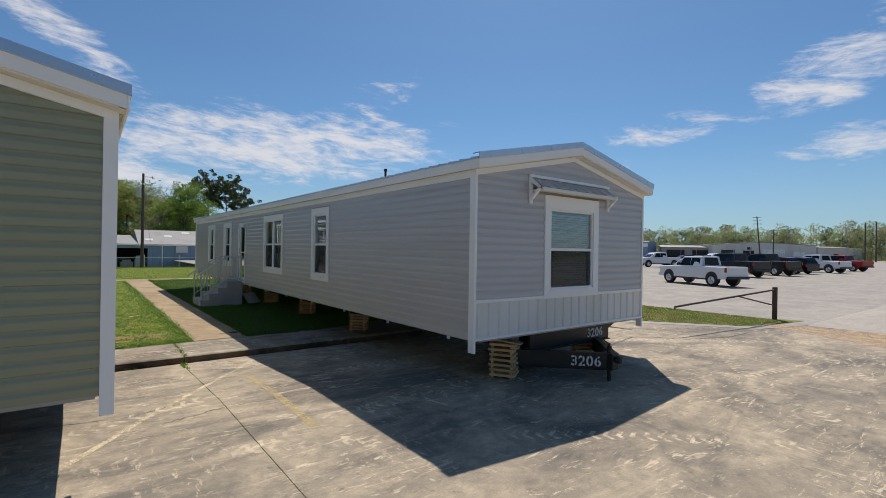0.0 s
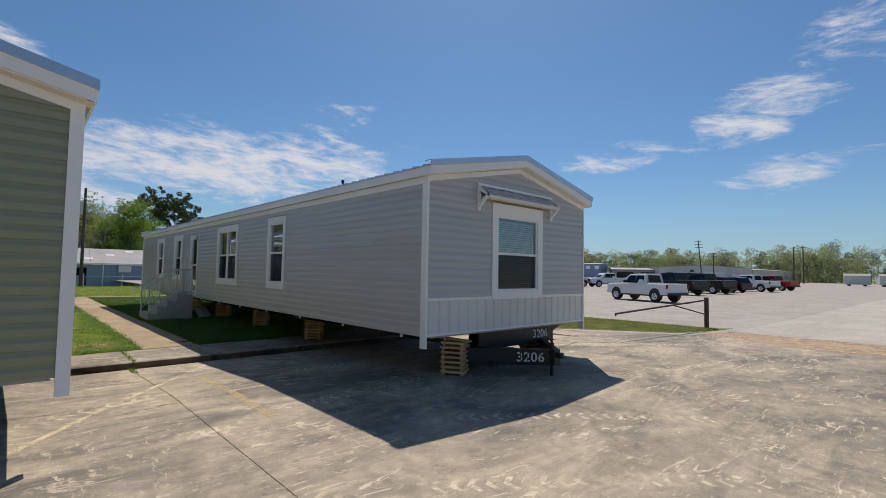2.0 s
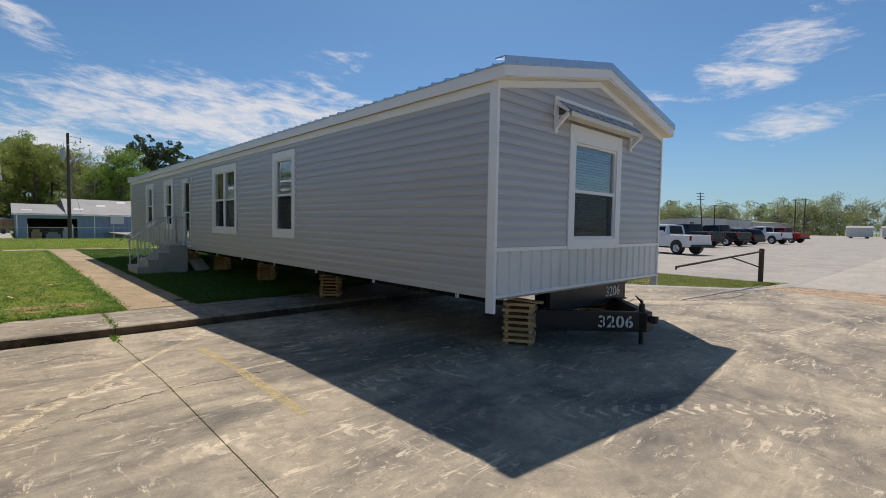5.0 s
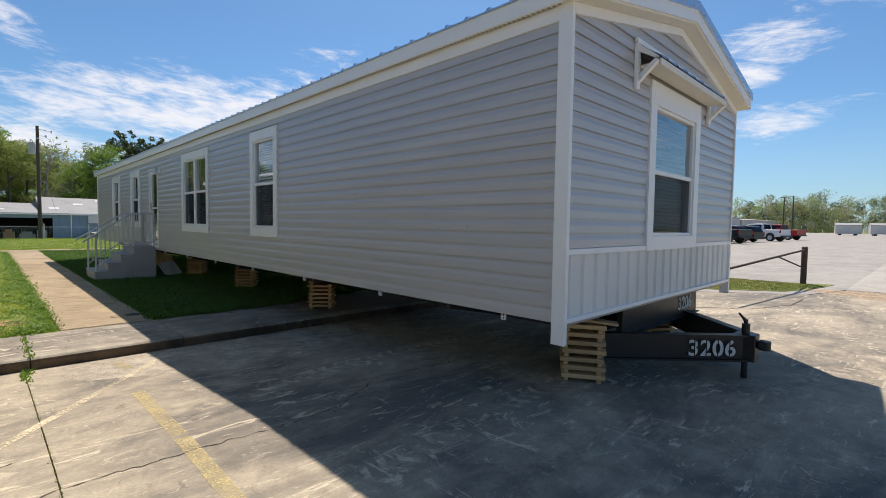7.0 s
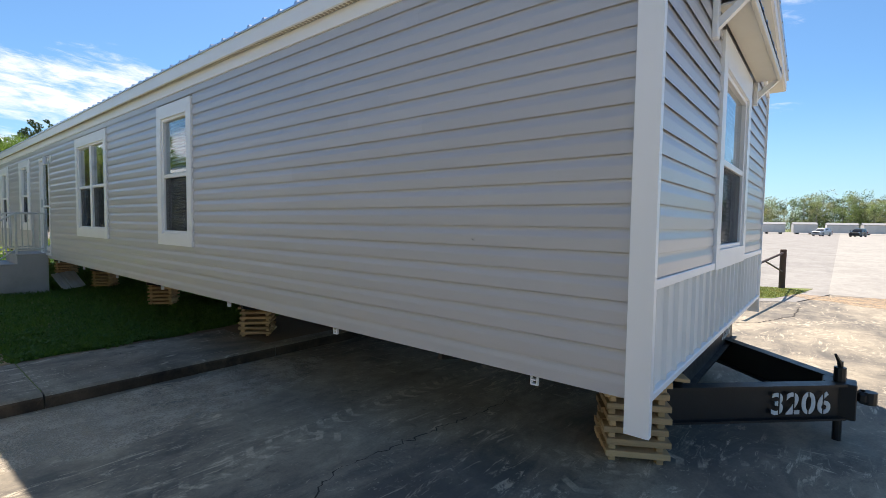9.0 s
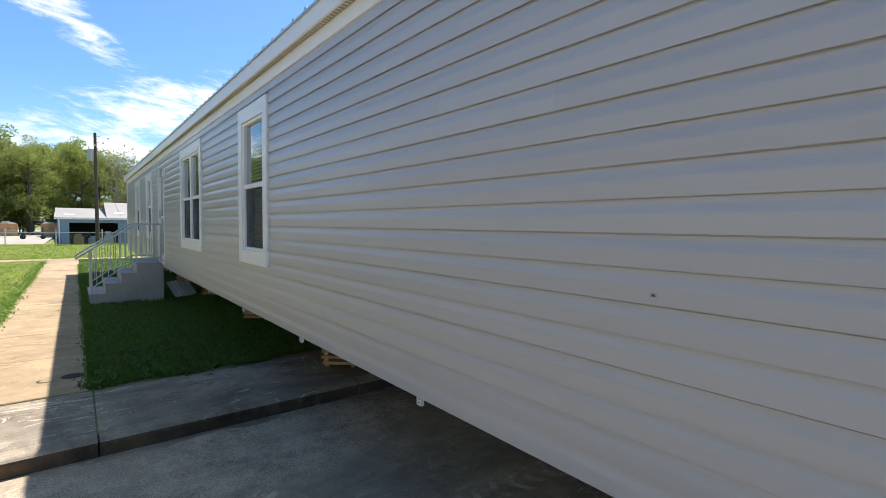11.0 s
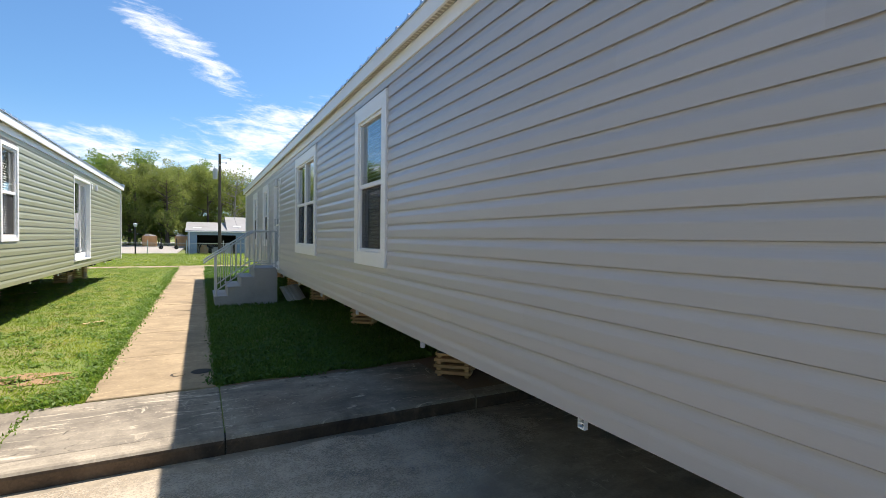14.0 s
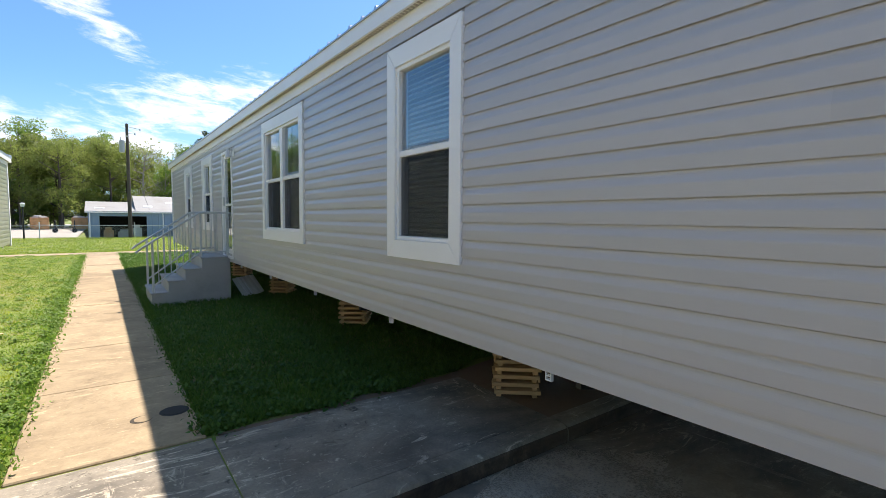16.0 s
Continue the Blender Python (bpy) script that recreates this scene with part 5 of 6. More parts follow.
# verge by the gate
VERGE = [(9.2, 10.4), (11.75, 6.95), (13.4, 4.8), (14.7, 4.4), (15.95, 4.2), (15.5, 5.1), (15.4, 6.5), (15.4, 8.5), (12.5, 13.0)]
solid("ground_verge", sheet(VERGE, 0.005), LAWN, "narrow grass verge between pad and lot", "verge", kind="structure")
vx = scatter(60000, 9, 15.4, 3.9, 13, 31)
px, py = np.array([p[0] for p in VERGE]), np.array([p[1] for p in VERGE])
inside = np.zeros(len(vx), bool)
for i in range(len(VERGE)):
    j = i - 1
    hit = ((py[i] > vx[:, 1]) != (py[j] > vx[:, 1])) & (vx[:, 0] < (px[j] - px[i]) * (vx[:, 1] - py[i]) / (py[j] - py[i] + 1e-12) + px[i])
    inside ^= hit
vx = vx[inside]
vx[:, 2] = 0.008
blades("verge_grass", vx, 0.01, 0.035, DRYBLADE, "short grass on the verge", 0.013, 7)

# ---- gate ----
gate = thing("pipe_gate", (15.5, 4.78, -0.03), "rusted pipe barrier gate hung on a post", "gate")
s = Shape()
s.tube((0, 0, -0.05), (0, 0, 0.95), 0.065, n=12), s.tube((0, 0, 0.95), (0, 0, 0.965), 0.07, 0.05, 12)
part("post", s, RUSTY, gate)
s = Shape()
s.tube((-0.06, 0.005, 0.88), (-5.0, 0.41, 0.66), 0.024), s.tube((-5.0, 0.41, 0.66), (-5.0, 0.41, 0.60), 0.02)
part("arm", s, RUSTY, gate)
s = Shape()
s.tube((-0.06, 0.005, 0.44), (-2.1, 0.17, 0.78), 0.018)
part("brace", s, RUSTY, gate)

# ---- vehicles ----


def wheel(parent, x, y, r=0.39):
    s = Shape()
    sg = 1 if y > 0 else -1
    s.tube((x, y - 0.12 * sg, r), (x, y + 0.08 * sg, r), r, n=20), s.tube((x, y + 0.08 * sg, r), (x, y + 0.12 * sg, r), r, r * 0.9, 20)
    t = part("wheel", s, TYRE, parent)
    s = Shape()
    s.tube((x, y + 0.115 * sg, r), (x, y + 0.13 * sg, r), r * 0.66, r * 0.6, 16)
    for k in range(5):
        a = k * 2 * math.pi / 5
        s.tube((x, y + 0.135 * sg, r), (x + math.cos(a) * r * 0.58, y + 0.125 * sg, r + math.sin(a) * r * 0.58), 0.05, 0.035, 6)
    part("rim", s, CHROME, t)


def loft(sections):
    """A body lofted through cross sections (x, half width low, half width high, z low, z high)."""
    s = Shape()
    vs = []
    for x, w0, w1, z0, z1 in sections:
        c = min(0.06, (z1 - z0) * 0.2)
        ring = [(-w0, z0), (-w0 - 0.0, z0 + c), (-w1, z1 - c), (-w1 + c, z1), (w1 - c, z1), (w1, z1 - c), (w0, z0 + c), (w0, z0)]
        vs += [(x, y, z) for y, z in ring]
    n = 8
    k = len(sections)
    fs = [(i * n + j, i * n + (j + 1) % n, (i + 1) * n + (j + 1) % n, (i + 1) * n + j) for i in range(k - 1) for j in range(n)]
    return s.add(vs, fs + [tuple(range(n))[::-1], tuple(range((k - 1) * n, k * n))])


def vehicle(paint, place, turn, style, label, size=1.0):
    """A parked pickup, sport utility or saloon, front towards +x."""
    pick = style == "pickup"
    t = thing("pickup_truck" if pick else "parked_car", place, label, "pickup truck" if pick else "car", "vehicles in the lot", turn=turn)
    t.scale = (size,) * 3
    col = CARS[paint]
    hw = 0.98 if pick else 0.92
    base, deck = (0.55, 1.20) if pick else (0.34, 0.98)
    s = loft([(2.92, hw * 0.82, hw * 0.78, base + 0.05, deck - 0.12), (2.80, hw * 0.93, hw * 0.88, base - 0.05, deck - 0.02), (2.2, hw, hw * 0.95, base - 0.08, deck + 0.03), (1.25, hw, hw * 0.97, base - 0.08, deck + 0.08), (-0.75, hw, hw * 0.97, base - 0.08, deck + 0.04)] +
             ([(-0.78, hw, hw * 0.97, base - 0.08, deck + 0.10), (-2.70, hw, hw * 0.97, base - 0.02, deck + 0.10), (-2.78, hw * 0.98, hw * 0.95, base + 0.02, deck + 0.08)] if pick else [(-2.0, hw, hw * 0.95, base - 0.05, deck + 0.06), (-2.3, hw * 0.94, hw * 0.9, base + 0.02, deck)]))
    part("body", s, col, t)
    if pick:
        cab = [(1.55, 0.90, 0.88, 1.2, 1.30), (0.75, 0.90, 0.74, 1.2, 1.90), (-0.25, 0.90, 0.75, 1.2, 1.96), (-0.78, 0.90, 0.75, 1.2, 1.93), (-0.90, 0.90, 0.82, 1.2, 1.34)]
    else:
        cab = [(1.25, 0.82, 0.8, 0.98, 1.1), (0.45, 0.84, 0.66, 0.98, 1.62), (-1.2, 0.84, 0.67, 0.98, 1.68), (-2.0, 0.84, 0.66, 0.98, 1.60 if style == "suv" else 1.25), (-2.25, 0.82, 0.76, 0.98, 1.06)]
    part("cab", loft(cab), col, t)
    z0, z1 = (1.30, 1.82) if pick else (1.06, 1.5)
    lean = (0.86 - 0.70) / (cab[1][4] - cab[1][3])
    for sy in (-1, 1):
        spans = ((0.98, 0.07), (0.045, -0.70)) if pick else ((0.62, -0.30), (-0.36, -1.15), (-1.22, -1.85))
        for a, b in spans:
            q = Shape()
            ya, yb = cab[0][1] - (z0 - cab[1][3]) * lean + 0.012, cab[0][1] - (z1 - cab[1][3]) * lean + 0.012
            q.add([(a + 0.02, sy * ya, z0), (b, sy * ya, z0), (b + 0.01, sy * yb, z1), (a - 0.30 if a > 0.5 else a - 0.02, sy * yb, z1), (a + 0.02, sy * (ya - 0.03), z0), (b, sy * (ya - 0.03), z0), (b + 0.01, sy * (yb - 0.03), z1), (a - 0.30 if a > 0.5 else a - 0.02, sy * (yb - 0.03), z1)],
                  [(0, 1, 2, 3), (7, 6, 5, 4), (0, 1, 5, 4), (1, 2, 6, 5), (2, 3, 7, 6), (3, 0, 4, 7)])
            part("side_window", q, CARGLASS, t)
        q = Shape()
        q.box(0.78, sy * 0.98, z0, 0.98, sy * 1.16, z0 + 0.2, 0.03)
        part("mirror", q, col if not pick else BLACK, t)
        q = Shape()
        q.box(2.66, sy * hw * 0.62, deck - 0.24, 2.90, sy * hw * 0.9, deck - 0.06, 0.02)
        part("headlight", q, CLEARLENS, t)
        q = Shape()
        back = -2.80 if pick else -2.27
        q.box(back - 0.012, sy * (hw - 0.09), deck - 0.26, back + 0.10, sy * (hw + 0.006), deck + 0.04, 0.012)
        part("tail_light", q, REDLENS, t)
        for wx in ((1.85, -1.75) if pick else (1.75, -1.25)):
            arch = Shape()
            arch.tube((wx, sy * (hw - 0.25), 0.50 if pick else 0.42), (wx, sy * (hw + 0.004), 0.50 if pick else 0.42), 0.47 if pick else 0.39, n=18)
            part("wheel_arch", arch, BLACK, t)
            wheel(t, wx, sy * (hw - 0.10), 0.40 if pick else 0.34)
    q = Shape()
    f, g2 = cab[0], cab[1]
    q.add([(f[0] + 0.02, -0.72, f[4] + 0.03), (f[0] + 0.02, 0.72, f[4] + 0.03), (g2[0] + 0.04, 0.6, g2[4] - 0.05), (g2[0] + 0.04, -0.6, g2[4] - 0.05), (f[0] - 0.03, -0.72, f[4]), (f[0] - 0.03, 0.72, f[4]), (g2[0], 0.6, g2[4] - 0.08), (g2[0], -0.6, g2[4] - 0.08)], [(0, 1, 2, 3), (7, 6, 5, 4), (0, 1, 5, 4), (1, 2, 6, 5), (2, 3, 7, 6), (3, 0, 4, 7)])
    part("windscreen", q, CARGLASS, t)
    q = Shape()
    a, b = cab[-2], cab[-1]
    q.add([(b[0] - 0.015, -0.6, b[4] + 0.02), (b[0] - 0.015, 0.6, b[4] + 0.02), (a[0] - 0.03, 0.55, a[4] - 0.08), (a[0] - 0.03, -0.55, a[4] - 0.08), (b[0] + 0.03, -0.6, b[4]), (b[0] + 0.03, 0.6, b[4]), (a[0] + 0.02, 0.55, a[4] - 0.1), (a[0] + 0.02, -0.55, a[4] - 0.1)], [(0, 1, 2, 3), (7, 6, 5, 4), (0, 1, 5, 4), (1, 2, 6, 5), (2, 3, 7, 6), (3, 0, 4, 7)])
    part("rear_window", q, CARGLASS, t)
    q = Shape()
    back = -2.92 if pick else -2.36
    q.box(back, -hw * 0.92, base - 0.04, back + 0.14, hw * 0.92, base + 0.12, 0.03)
    part("rear_bumper", q, BLACK if pick else col, t)
    q = Shape()
    q.box(2.80, -hw * 0.9, base - 0.06, 3.0, hw * 0.9, base + 0.16, 0.05)
    part("front_bumper", q, CHROME if pick else col, t)
    q = Shape()
    q.box(2.84, -0.5, base + 0.2, 2.94, 0.5, deck - 0.1, 0.02)
    part("grille", q, BLACK, t)
    q = Shape()
    q.box(1.35, -hw - 0.02, base - 0.14, -1.2 if pick else -0.8, hw + 0.02, base - 0.04, 0.02)
    part("sill_step", q, BLACK, t)
    if pick:
        q = Shape()
        q.box(-2.66, -hw * 0.86, deck + 0.088, -0.86, hw * 0.86, deck + 0.108, 0.004)
        part("bed_cover", q, BLACK, t)
    return t


HEAD = 70.0


def park(paint, rear, style, label, turn=HEAD, size=1.0, z=0.0):
    d = Vector((math.cos(radians(turn)), math.sin(radians(turn)), 0)) * 1.75 * size
    return vehicle(paint, (rear[0] + d.x, rear[1] + d.y, z), turn, style, label, size)


park("white", (29.0, 11.45), "pickup", "white crew-cab pickup truck parked alone in the lot", size=0.88)
park("navy", (43.0, 14.9), "pickup", "dark navy pickup truck in a row of vehicles")
park("black", (49.5, 14.6), "pickup", "black pickup truck parked in a row of vehicles")
park("maroon", (54.2, 15.4), "suv", "dark maroon sport utility car in a row")
park("black", (56.6, 14.6), "suv", "black sport utility car in a row")
park("white", (63.5, 14.0), "pickup", "white pickup truck parked in a row of vehicles")
park("red", (74.0, 14.1), "pickup", "bright red pickup truck at the row's end")
park("silver", (62.0, 19.2), "suv", "silver sport utility car behind the row")
park("maroon", (70.0, 18.2), "suv", "dark red car behind the row")
park("white", (58.0, 34.5), "pickup", "white pickup truck far across the lot", turn=150)
park("white", (62.0, 31.0), "pickup", "white pickup truck far across the lot", turn=150)
park("maroon", (66.0, 29.0), "suv", "dark red car far across the lot", turn=140)
park("white", (72.0, 27.5), "pickup", "white pickup truck far across the lot", turn=140)
park("silver", (128.0, 4.5), "suv", "small silver car near far trailers", turn=160)
park("black", (128.0, -1.0), "suv", "dark car near far trailers", turn=165)

# ---- shed, fence, pole, yard ----
SY, SZ = 68.0, -1.0
shed = thing("metal_shed", (1.0, SY, SZ), "blue sheet-metal workshop shed with grey roof", "shed")
s = Shape()
for a, b, z0, z1 in ((0.0, 0.95, 0, 2.94), (0.95, 5.2, 2.45, 2.94), (5.2, 24, 0, 2.94)):
    s.box(a, 0, z0, b, 0.12, z1)
s.box(0, 0.12, 0, 0.12, 12, 2.94), s.box(23.88, 0.12, 0, 24, 12, 2.94), s.box(0.12, 11.88, 0, 23.88, 12, 2.94)
s.prism([(0.12, 2.94), (12, 2.94), (6.0, 4.1)], 0, 0.0, 0.12)
body = part("wall", s, BLUESHED, shed)
x = 0.3
while x < 23.9:
    if not 0.9 < x < 5.2:
        r = Shape()
        r.prism([(x, 0.0), (x + 0.02, -0.03), (x + 0.06, -0.03), (x + 0.08, 0.0)], 2, 0.0, 2.9)
        part("wall_rib", r, BLUESHED, body)
    x += 0.6
s = Shape()
s.box(0.3, 0.2, 0, 23.7, 11.8, 0.02), s.box(0.2, 5.0, 0.02, 6.0, 5.1, 2.9), s.box(5.9, 0.2, 0.02, 6.0, 5.0, 2.9)
part("interior", s, DARKROOM, shed, "dark cluttered workshop interior")
for a, b, lift in ((-0.25, 4.2, 0.0), (4.2, 24.3, 0.75)):
    s = Shape()
    s.prism([(-0.35, 2.90), (6.0, 4.05 + lift), (12.35, 2.90), (12.35, 2.98), (6.0, 4.13 + lift), (-0.35, 2.98)], 0, a, b)
    if lift:
        s.prism([(-0.3, 2.9), (6.0, 2.9), (6.0, 4.85)], 0, a, a + 0.04)
    rf = part("roof", s, SHEDROOF, shed, "weathered grey sheet roof with pale lights")
    slope = (1.15 + lift) / 6.35
    for q, (px, py) in enumerate([(a + 0.8 + 2.3 * i, 1.2 + (i * 1.7) % 3.6) for i in range(int((b - a) / 2.4))]):
        l = Shape()
        l.add([(px + dx, py + dy, 2.985 + (py + dy + 0.35) * slope + 0.02) for dx, dy in ((0, 0), (0.9, 0), (0.9, 0.7), (0, 0.7))] + [(px + dx, py + dy, 2.985 + (py + dy + 0.35) * slope - 0.01) for dx, dy in ((0, 0), (0.9, 0), (0.9, 0.7), (0, 0.7))], [(0, 1, 2, 3), (0, 1, 5, 4), (1, 2, 6, 5), (2, 3, 7, 6), (3, 0, 4, 7)])
        part("roof_light", l, SKYLIGHT, rf)
s = Shape()
s.box(-0.25, -0.42, 2.80, 24.3, -0.34, 2.92, 0.01)
part("gutter", s, WHITE, shed)
for x in (0.1, 6.7):
    s = Shape()
    s.box(x, -0.12, 0, x + 0.1, -0.03, 2.85, 0.01)
    part("downspout", s, WHITE, shed)
s = Shape()
s.box(8.2, -0.5, 1.95, 9.5, -0.46, 2.75, 0.01, None)
part("window_flap", s, SKYLIGHT, shed, "white hinged window flap propped open")
for i, (x, y, w_, h_, m_) in enumerate(((1.3, 1.2, 0.9, 0.9, BINWOOD), (2.6, 2.2, 1.3, 0.7, SACKING), (4.0, 1.4, 0.8, 1.1, STEEL))):
    s = Shape()
    s.box(0, 0, 0, w_, 0.8, h_, 0.03), s.box(w_ * 0.15, 0.15, h_, w_ * 0.8, 0.65, h_ * 1.35, 0.03)
    solid("workshop_box", s, m_, "stacked boxes inside the dark shed", "boxes", "clutter in the shed", place=(1.0 + x, SY + y, SZ + 0.02))

fence = thing("chain_fence", (0, 47.0, -0.135), "galvanised chain-link fence along the lawn's end", "fence")
x = -22.0
while x < 22:
    s = Shape()
    s.tube((x, 0, 0), (x, 0, 1.12), 0.03, n=8), s.tube((x, 0, 1.12), (x, 0, 1.15), 0.035, 0.01, 8)
    part("post", s, STEEL, fence)
    x += 2.6
s = Shape()
s.tube((-22, 0, 0.92), (22, 0, 0.92), 0.021, n=6)
part("top_rail", s, STEEL, fence)
wires = Shape()
x = -22.0
while x < 21:
    for dx in (0.9, -0.9):
        wires.tube((x if dx > 0 else x + 0.9, 0, 0.05), (x + 0.9 if dx > 0 else x, 0, 0.9), 0.0022, n=3, caps=False)
    x += 0.15
part("mesh_wire", wires, STEEL, fence)

pole = thing("utility_pole", (3.68, 45.3, -0.06), "dark wooden utility pole with grey transformer", "utility pole")
s = Shape()
s.tube((0, 0, -0.2), (0, 0, 7.75), 0.125, 0.085, 12)
part("pole_shaft", s, POLEWOOD, pole)
s = Shape()
s.tube((-0.32, -0.1, 5.8), (-0.32, -0.1, 6.55), 0.17, n=14), s.tube((-0.32, -0.1, 6.55), (-0.32, -0.1, 6.62), 0.17, 0.08, 14), s.tube((-0.38, -0.1, 6.6), (-0.38, -0.1, 6.8), 0.03, n=6)
part("transformer", s, PORCELAIN, pole)
s = Shape()
s.tube((0, 0, 7.55), (0.75, 0.0, 7.45), 0.02), s.tube((0, 0, 7.1), (0.45, 0, 7.1), 0.02), s.tube((0.45, 0, 7.02), (0.45, 0, 7.2), 0.05, 0.03)
s.tube((0.75, 0, 7.35), (0.75, 0, 7.5), 0.04, 0.03), s.box(-0.05, -0.25, 6.85, 0.05, 0.25, 6.93, 0.01)
part("insulator_arm", s, STEEL, pole)
s = Shape()
for a, b, sag in (((3.7, 45.4, 7.0), (6.5, 67.9, 2.2), 0.5),):
    pts = [Vector(a).lerp(Vector(b), i / 12) - Vector((0, 0, sag * 4 * (i / 12) * (1 - i / 12))) for i in range(13)]
    rings = [tuple(p - Vector((3.68, 45.3, -0.06)) + Vector(o)) for p in pts for o in ((0.012, 0, 0), (0, 0, 0.012), (-0.012, 0, 0), (0, 0, -0.012))]
    s.add(rings, [(4 * i + j, 4 * i + (j + 1) % 4, 4 * i + 4 + (j + 1) % 4, 4 * i + 4 + j) for i in range(12) for j in range(4)])
part("cable", s, BLACK, pole)

lamp = thing("yard_lamp", (-1.9, 46.3, -0.10), "short dark yard lamp post, unlit", "lamp post")
s = Shape()
s.tube((0, 0, 0), (0, 0, 2.1), 0.05, 0.04), s.tube((0, 0, 0), (0, 0, 0.08), 0.09)
part("post", s, BLACK, lamp)
s = Shape()
s.tube((0, 0, 2.1), (0, 0, 2.3), 0.09, 0.14, 10), s.tube((0, 0, 2.3), (0, 0, 2.36), 0.16, 0.05, 10)
part("lamp_head", s, CLEARLENS, lamp)


def bin_of_sacks(place, turn):
    t = thing("timber_bin", place, "large orange-brown timber bin heaped with pale sacks", "crate", "bins in the yard", turn=turn)
    for k in range(5):
        for sy in (-1, 1):
            s = Shape()
            s.box(-1.35, sy * 1.0 - 0.03, 0.1 + k * 0.3, 1.35, sy * 1.0 + 0.03, 0.37 + k * 0.3, 0.01)
            part("board", s, BINWOOD, t)
        for sx in (-1, 1):
            s = Shape()
            s.box(sx * 1.35 - 0.03, -0.97, 0.1 + k * 0.3, sx * 1.35 + 0.03, 0.97, 0.37 + k * 0.3, 0.01)
            part("board", s, BINWOOD, t)
    for sx in (-1.2, 0, 1.2):
        s = Shape()
        s.box(sx - 0.06, -1.09, 0, sx + 0.06, -1.03, 1.62, 0.01)
        part("upright", s, BINWOOD, t)
    rng = random.Random(int(place[0] * 10))
    for k in range(12):
        s = Shape()
        a, b = rng.uniform(-1.0, 1.0), rng.uniform(-0.7, 0.7)
        s.box(a - 0.32, b - 0.22, 1.35, a + 0.32, b + 0.22, 1.62 + rng.uniform(0, 0.3), 0.09)
        part("sack", s, SACKING, t)
    return t


bin_of_sacks((-3.4, 75, -0.09), 8).scale = (0.58, 0.58, 0.85)
bin_of_sacks((0.25, 75, -0.09), -5).scale = (0.58, 0.58, 0.85)
cart = thing("yard_cart", (-0.6, 62.0, -0.09), "low dark metal cart behind the fence", "cart")
s = Shape()
s.box(-0.8, -0.4, 0.42, 0.8, 0.4, 0.48, 0.01)
part("bed", s, BLACK, cart)
for sx in (-0.7, 0.7):
    s = Shape()
    s.tube((sx, -0.38, 0.48), (sx, -0.38, 1.1), 0.03), s.tube((sx, 0.38, 0.48), (sx, 0.38, 1.1), 0.03), s.tube((sx, -0.38, 1.1), (sx, 0.38, 1.1), 0.03)
    part("end_frame", s, BLACK, cart)
    for sy in (-0.35, 0.35):
        s = Shape()
        s.tube((sx, sy - 0.04, 0.2), (sx, sy + 0.04, 0.2), 0.2, n=12)
        part("wheel", s, TYRE, cart)

# ---- far buildings ----


def far_building(name, corner, turn, length, depth, wall_h, rise, mat, label, doors, ridge_along=True):
    """A plain metal building; its long front faces local -y."""
    t = thing(name, corner, label, "warehouse", turn=turn)
    s = Shape()
    s.box(0, 0, -0.5, length, depth, wall_h)
    if ridge_along:
        s.prism([(0, wall_h), (depth, wall_h), (depth / 2, wall_h + rise)], 0, 0, length)
    else:
        s.prism([(0, wall_h), (length, wall_h), (length * 0.5, wall_h + rise)], 1, 0, depth)
    wl = part("wall", s, mat, t)
    r = Shape()
    e = 0.3
    if ridge_along:
        r.prism([(-e, wall_h), (depth / 2, wall_h + rise + 0.1), (depth + e, wall_h), (depth + e, wall_h + 0.15), (depth / 2, wall_h + rise + 0.25), (-e, wall_h + 0.15)], 0, -e, length + e)
    else:
        r.prism([(-e, wall_h), (length / 2, wall_h + rise + 0.1), (length + e, wall_h), (length + e, wall_h + 0.2), (length / 2, wall_h + rise + 0.3), (-e, wall_h + 0.2)], 1, -e, depth + e)
    part("roof", r, SHEDROOF, t)
    for x0, x1, z0, z1, m2 in doors:
        d = Shape()
        d.box(x0, -0.06, z0, x1, 0.05, z1)
        part("door" if z0 < 0.5 else "window", d, m2, t)
    x = 1.5
    while x < length - 1:
        b = Shape()
        b.box(x, -0.09, 0, x + 0.18, -0.005, wall_h - 0.1)
        part("wall_rib", b, mat, wl)
        x += 6.0
    return t


def toward(a, b):
    return math.degrees(math.atan2(b[1] - a[1], b[0] - a[0]))


A, B, C = (204.0, 84.0), (228.0, 56.0), (262.0, 47.0)
far_building("warehouse", (*A, 0), toward(A, B), math.dist(A, B), 40, 5.6, 1.1, WAREHOUSE, "long pale metal warehouse beyond the lot", [(3, 8, 0, 3.6, BLACK), (11, 15, 0, 3.4, DARKROOM), (18, 26, 0, 4.0, PANEL), (12.5, 14, 3.8, 4.8, DARKROOM), (29, 33, 0, 3.2, PANEL)], False)
far_building("warehouse", (B[0] + 0.6, B[1] - 0.6, 0), toward(B, C), 30, 20, 4.9, 0.6, WAREHOUSE, "low pale wing of a metal warehouse", [(4, 6, 0, 2.4, PANEL), (10, 13, 1.4, 2.6, DARKROOM), (18, 20, 0, 2.4, PANEL)])
# its open bays are flat near-black panels in place of shaded depth
far_building("warehouse", (199, 103, 0), -58, 20, 18, 4.4, 0.8, SHEDROOF, "grey open-sided metal store building", [(2, 9, 0, 3.4, DARKROOM), (12, 19, 0, 3.4, DARKROOM)])
far_building("warehouse", (191, 117, 0), -76, 11, 14, 6.6, 0.4, BLUESHED, "tall blue metal building behind the lot", [(1, 3, 4.5, 6, WHITE), (5, 7, 4.5, 6, WHITE), (9, 11, 4.5, 6, WHITE)])


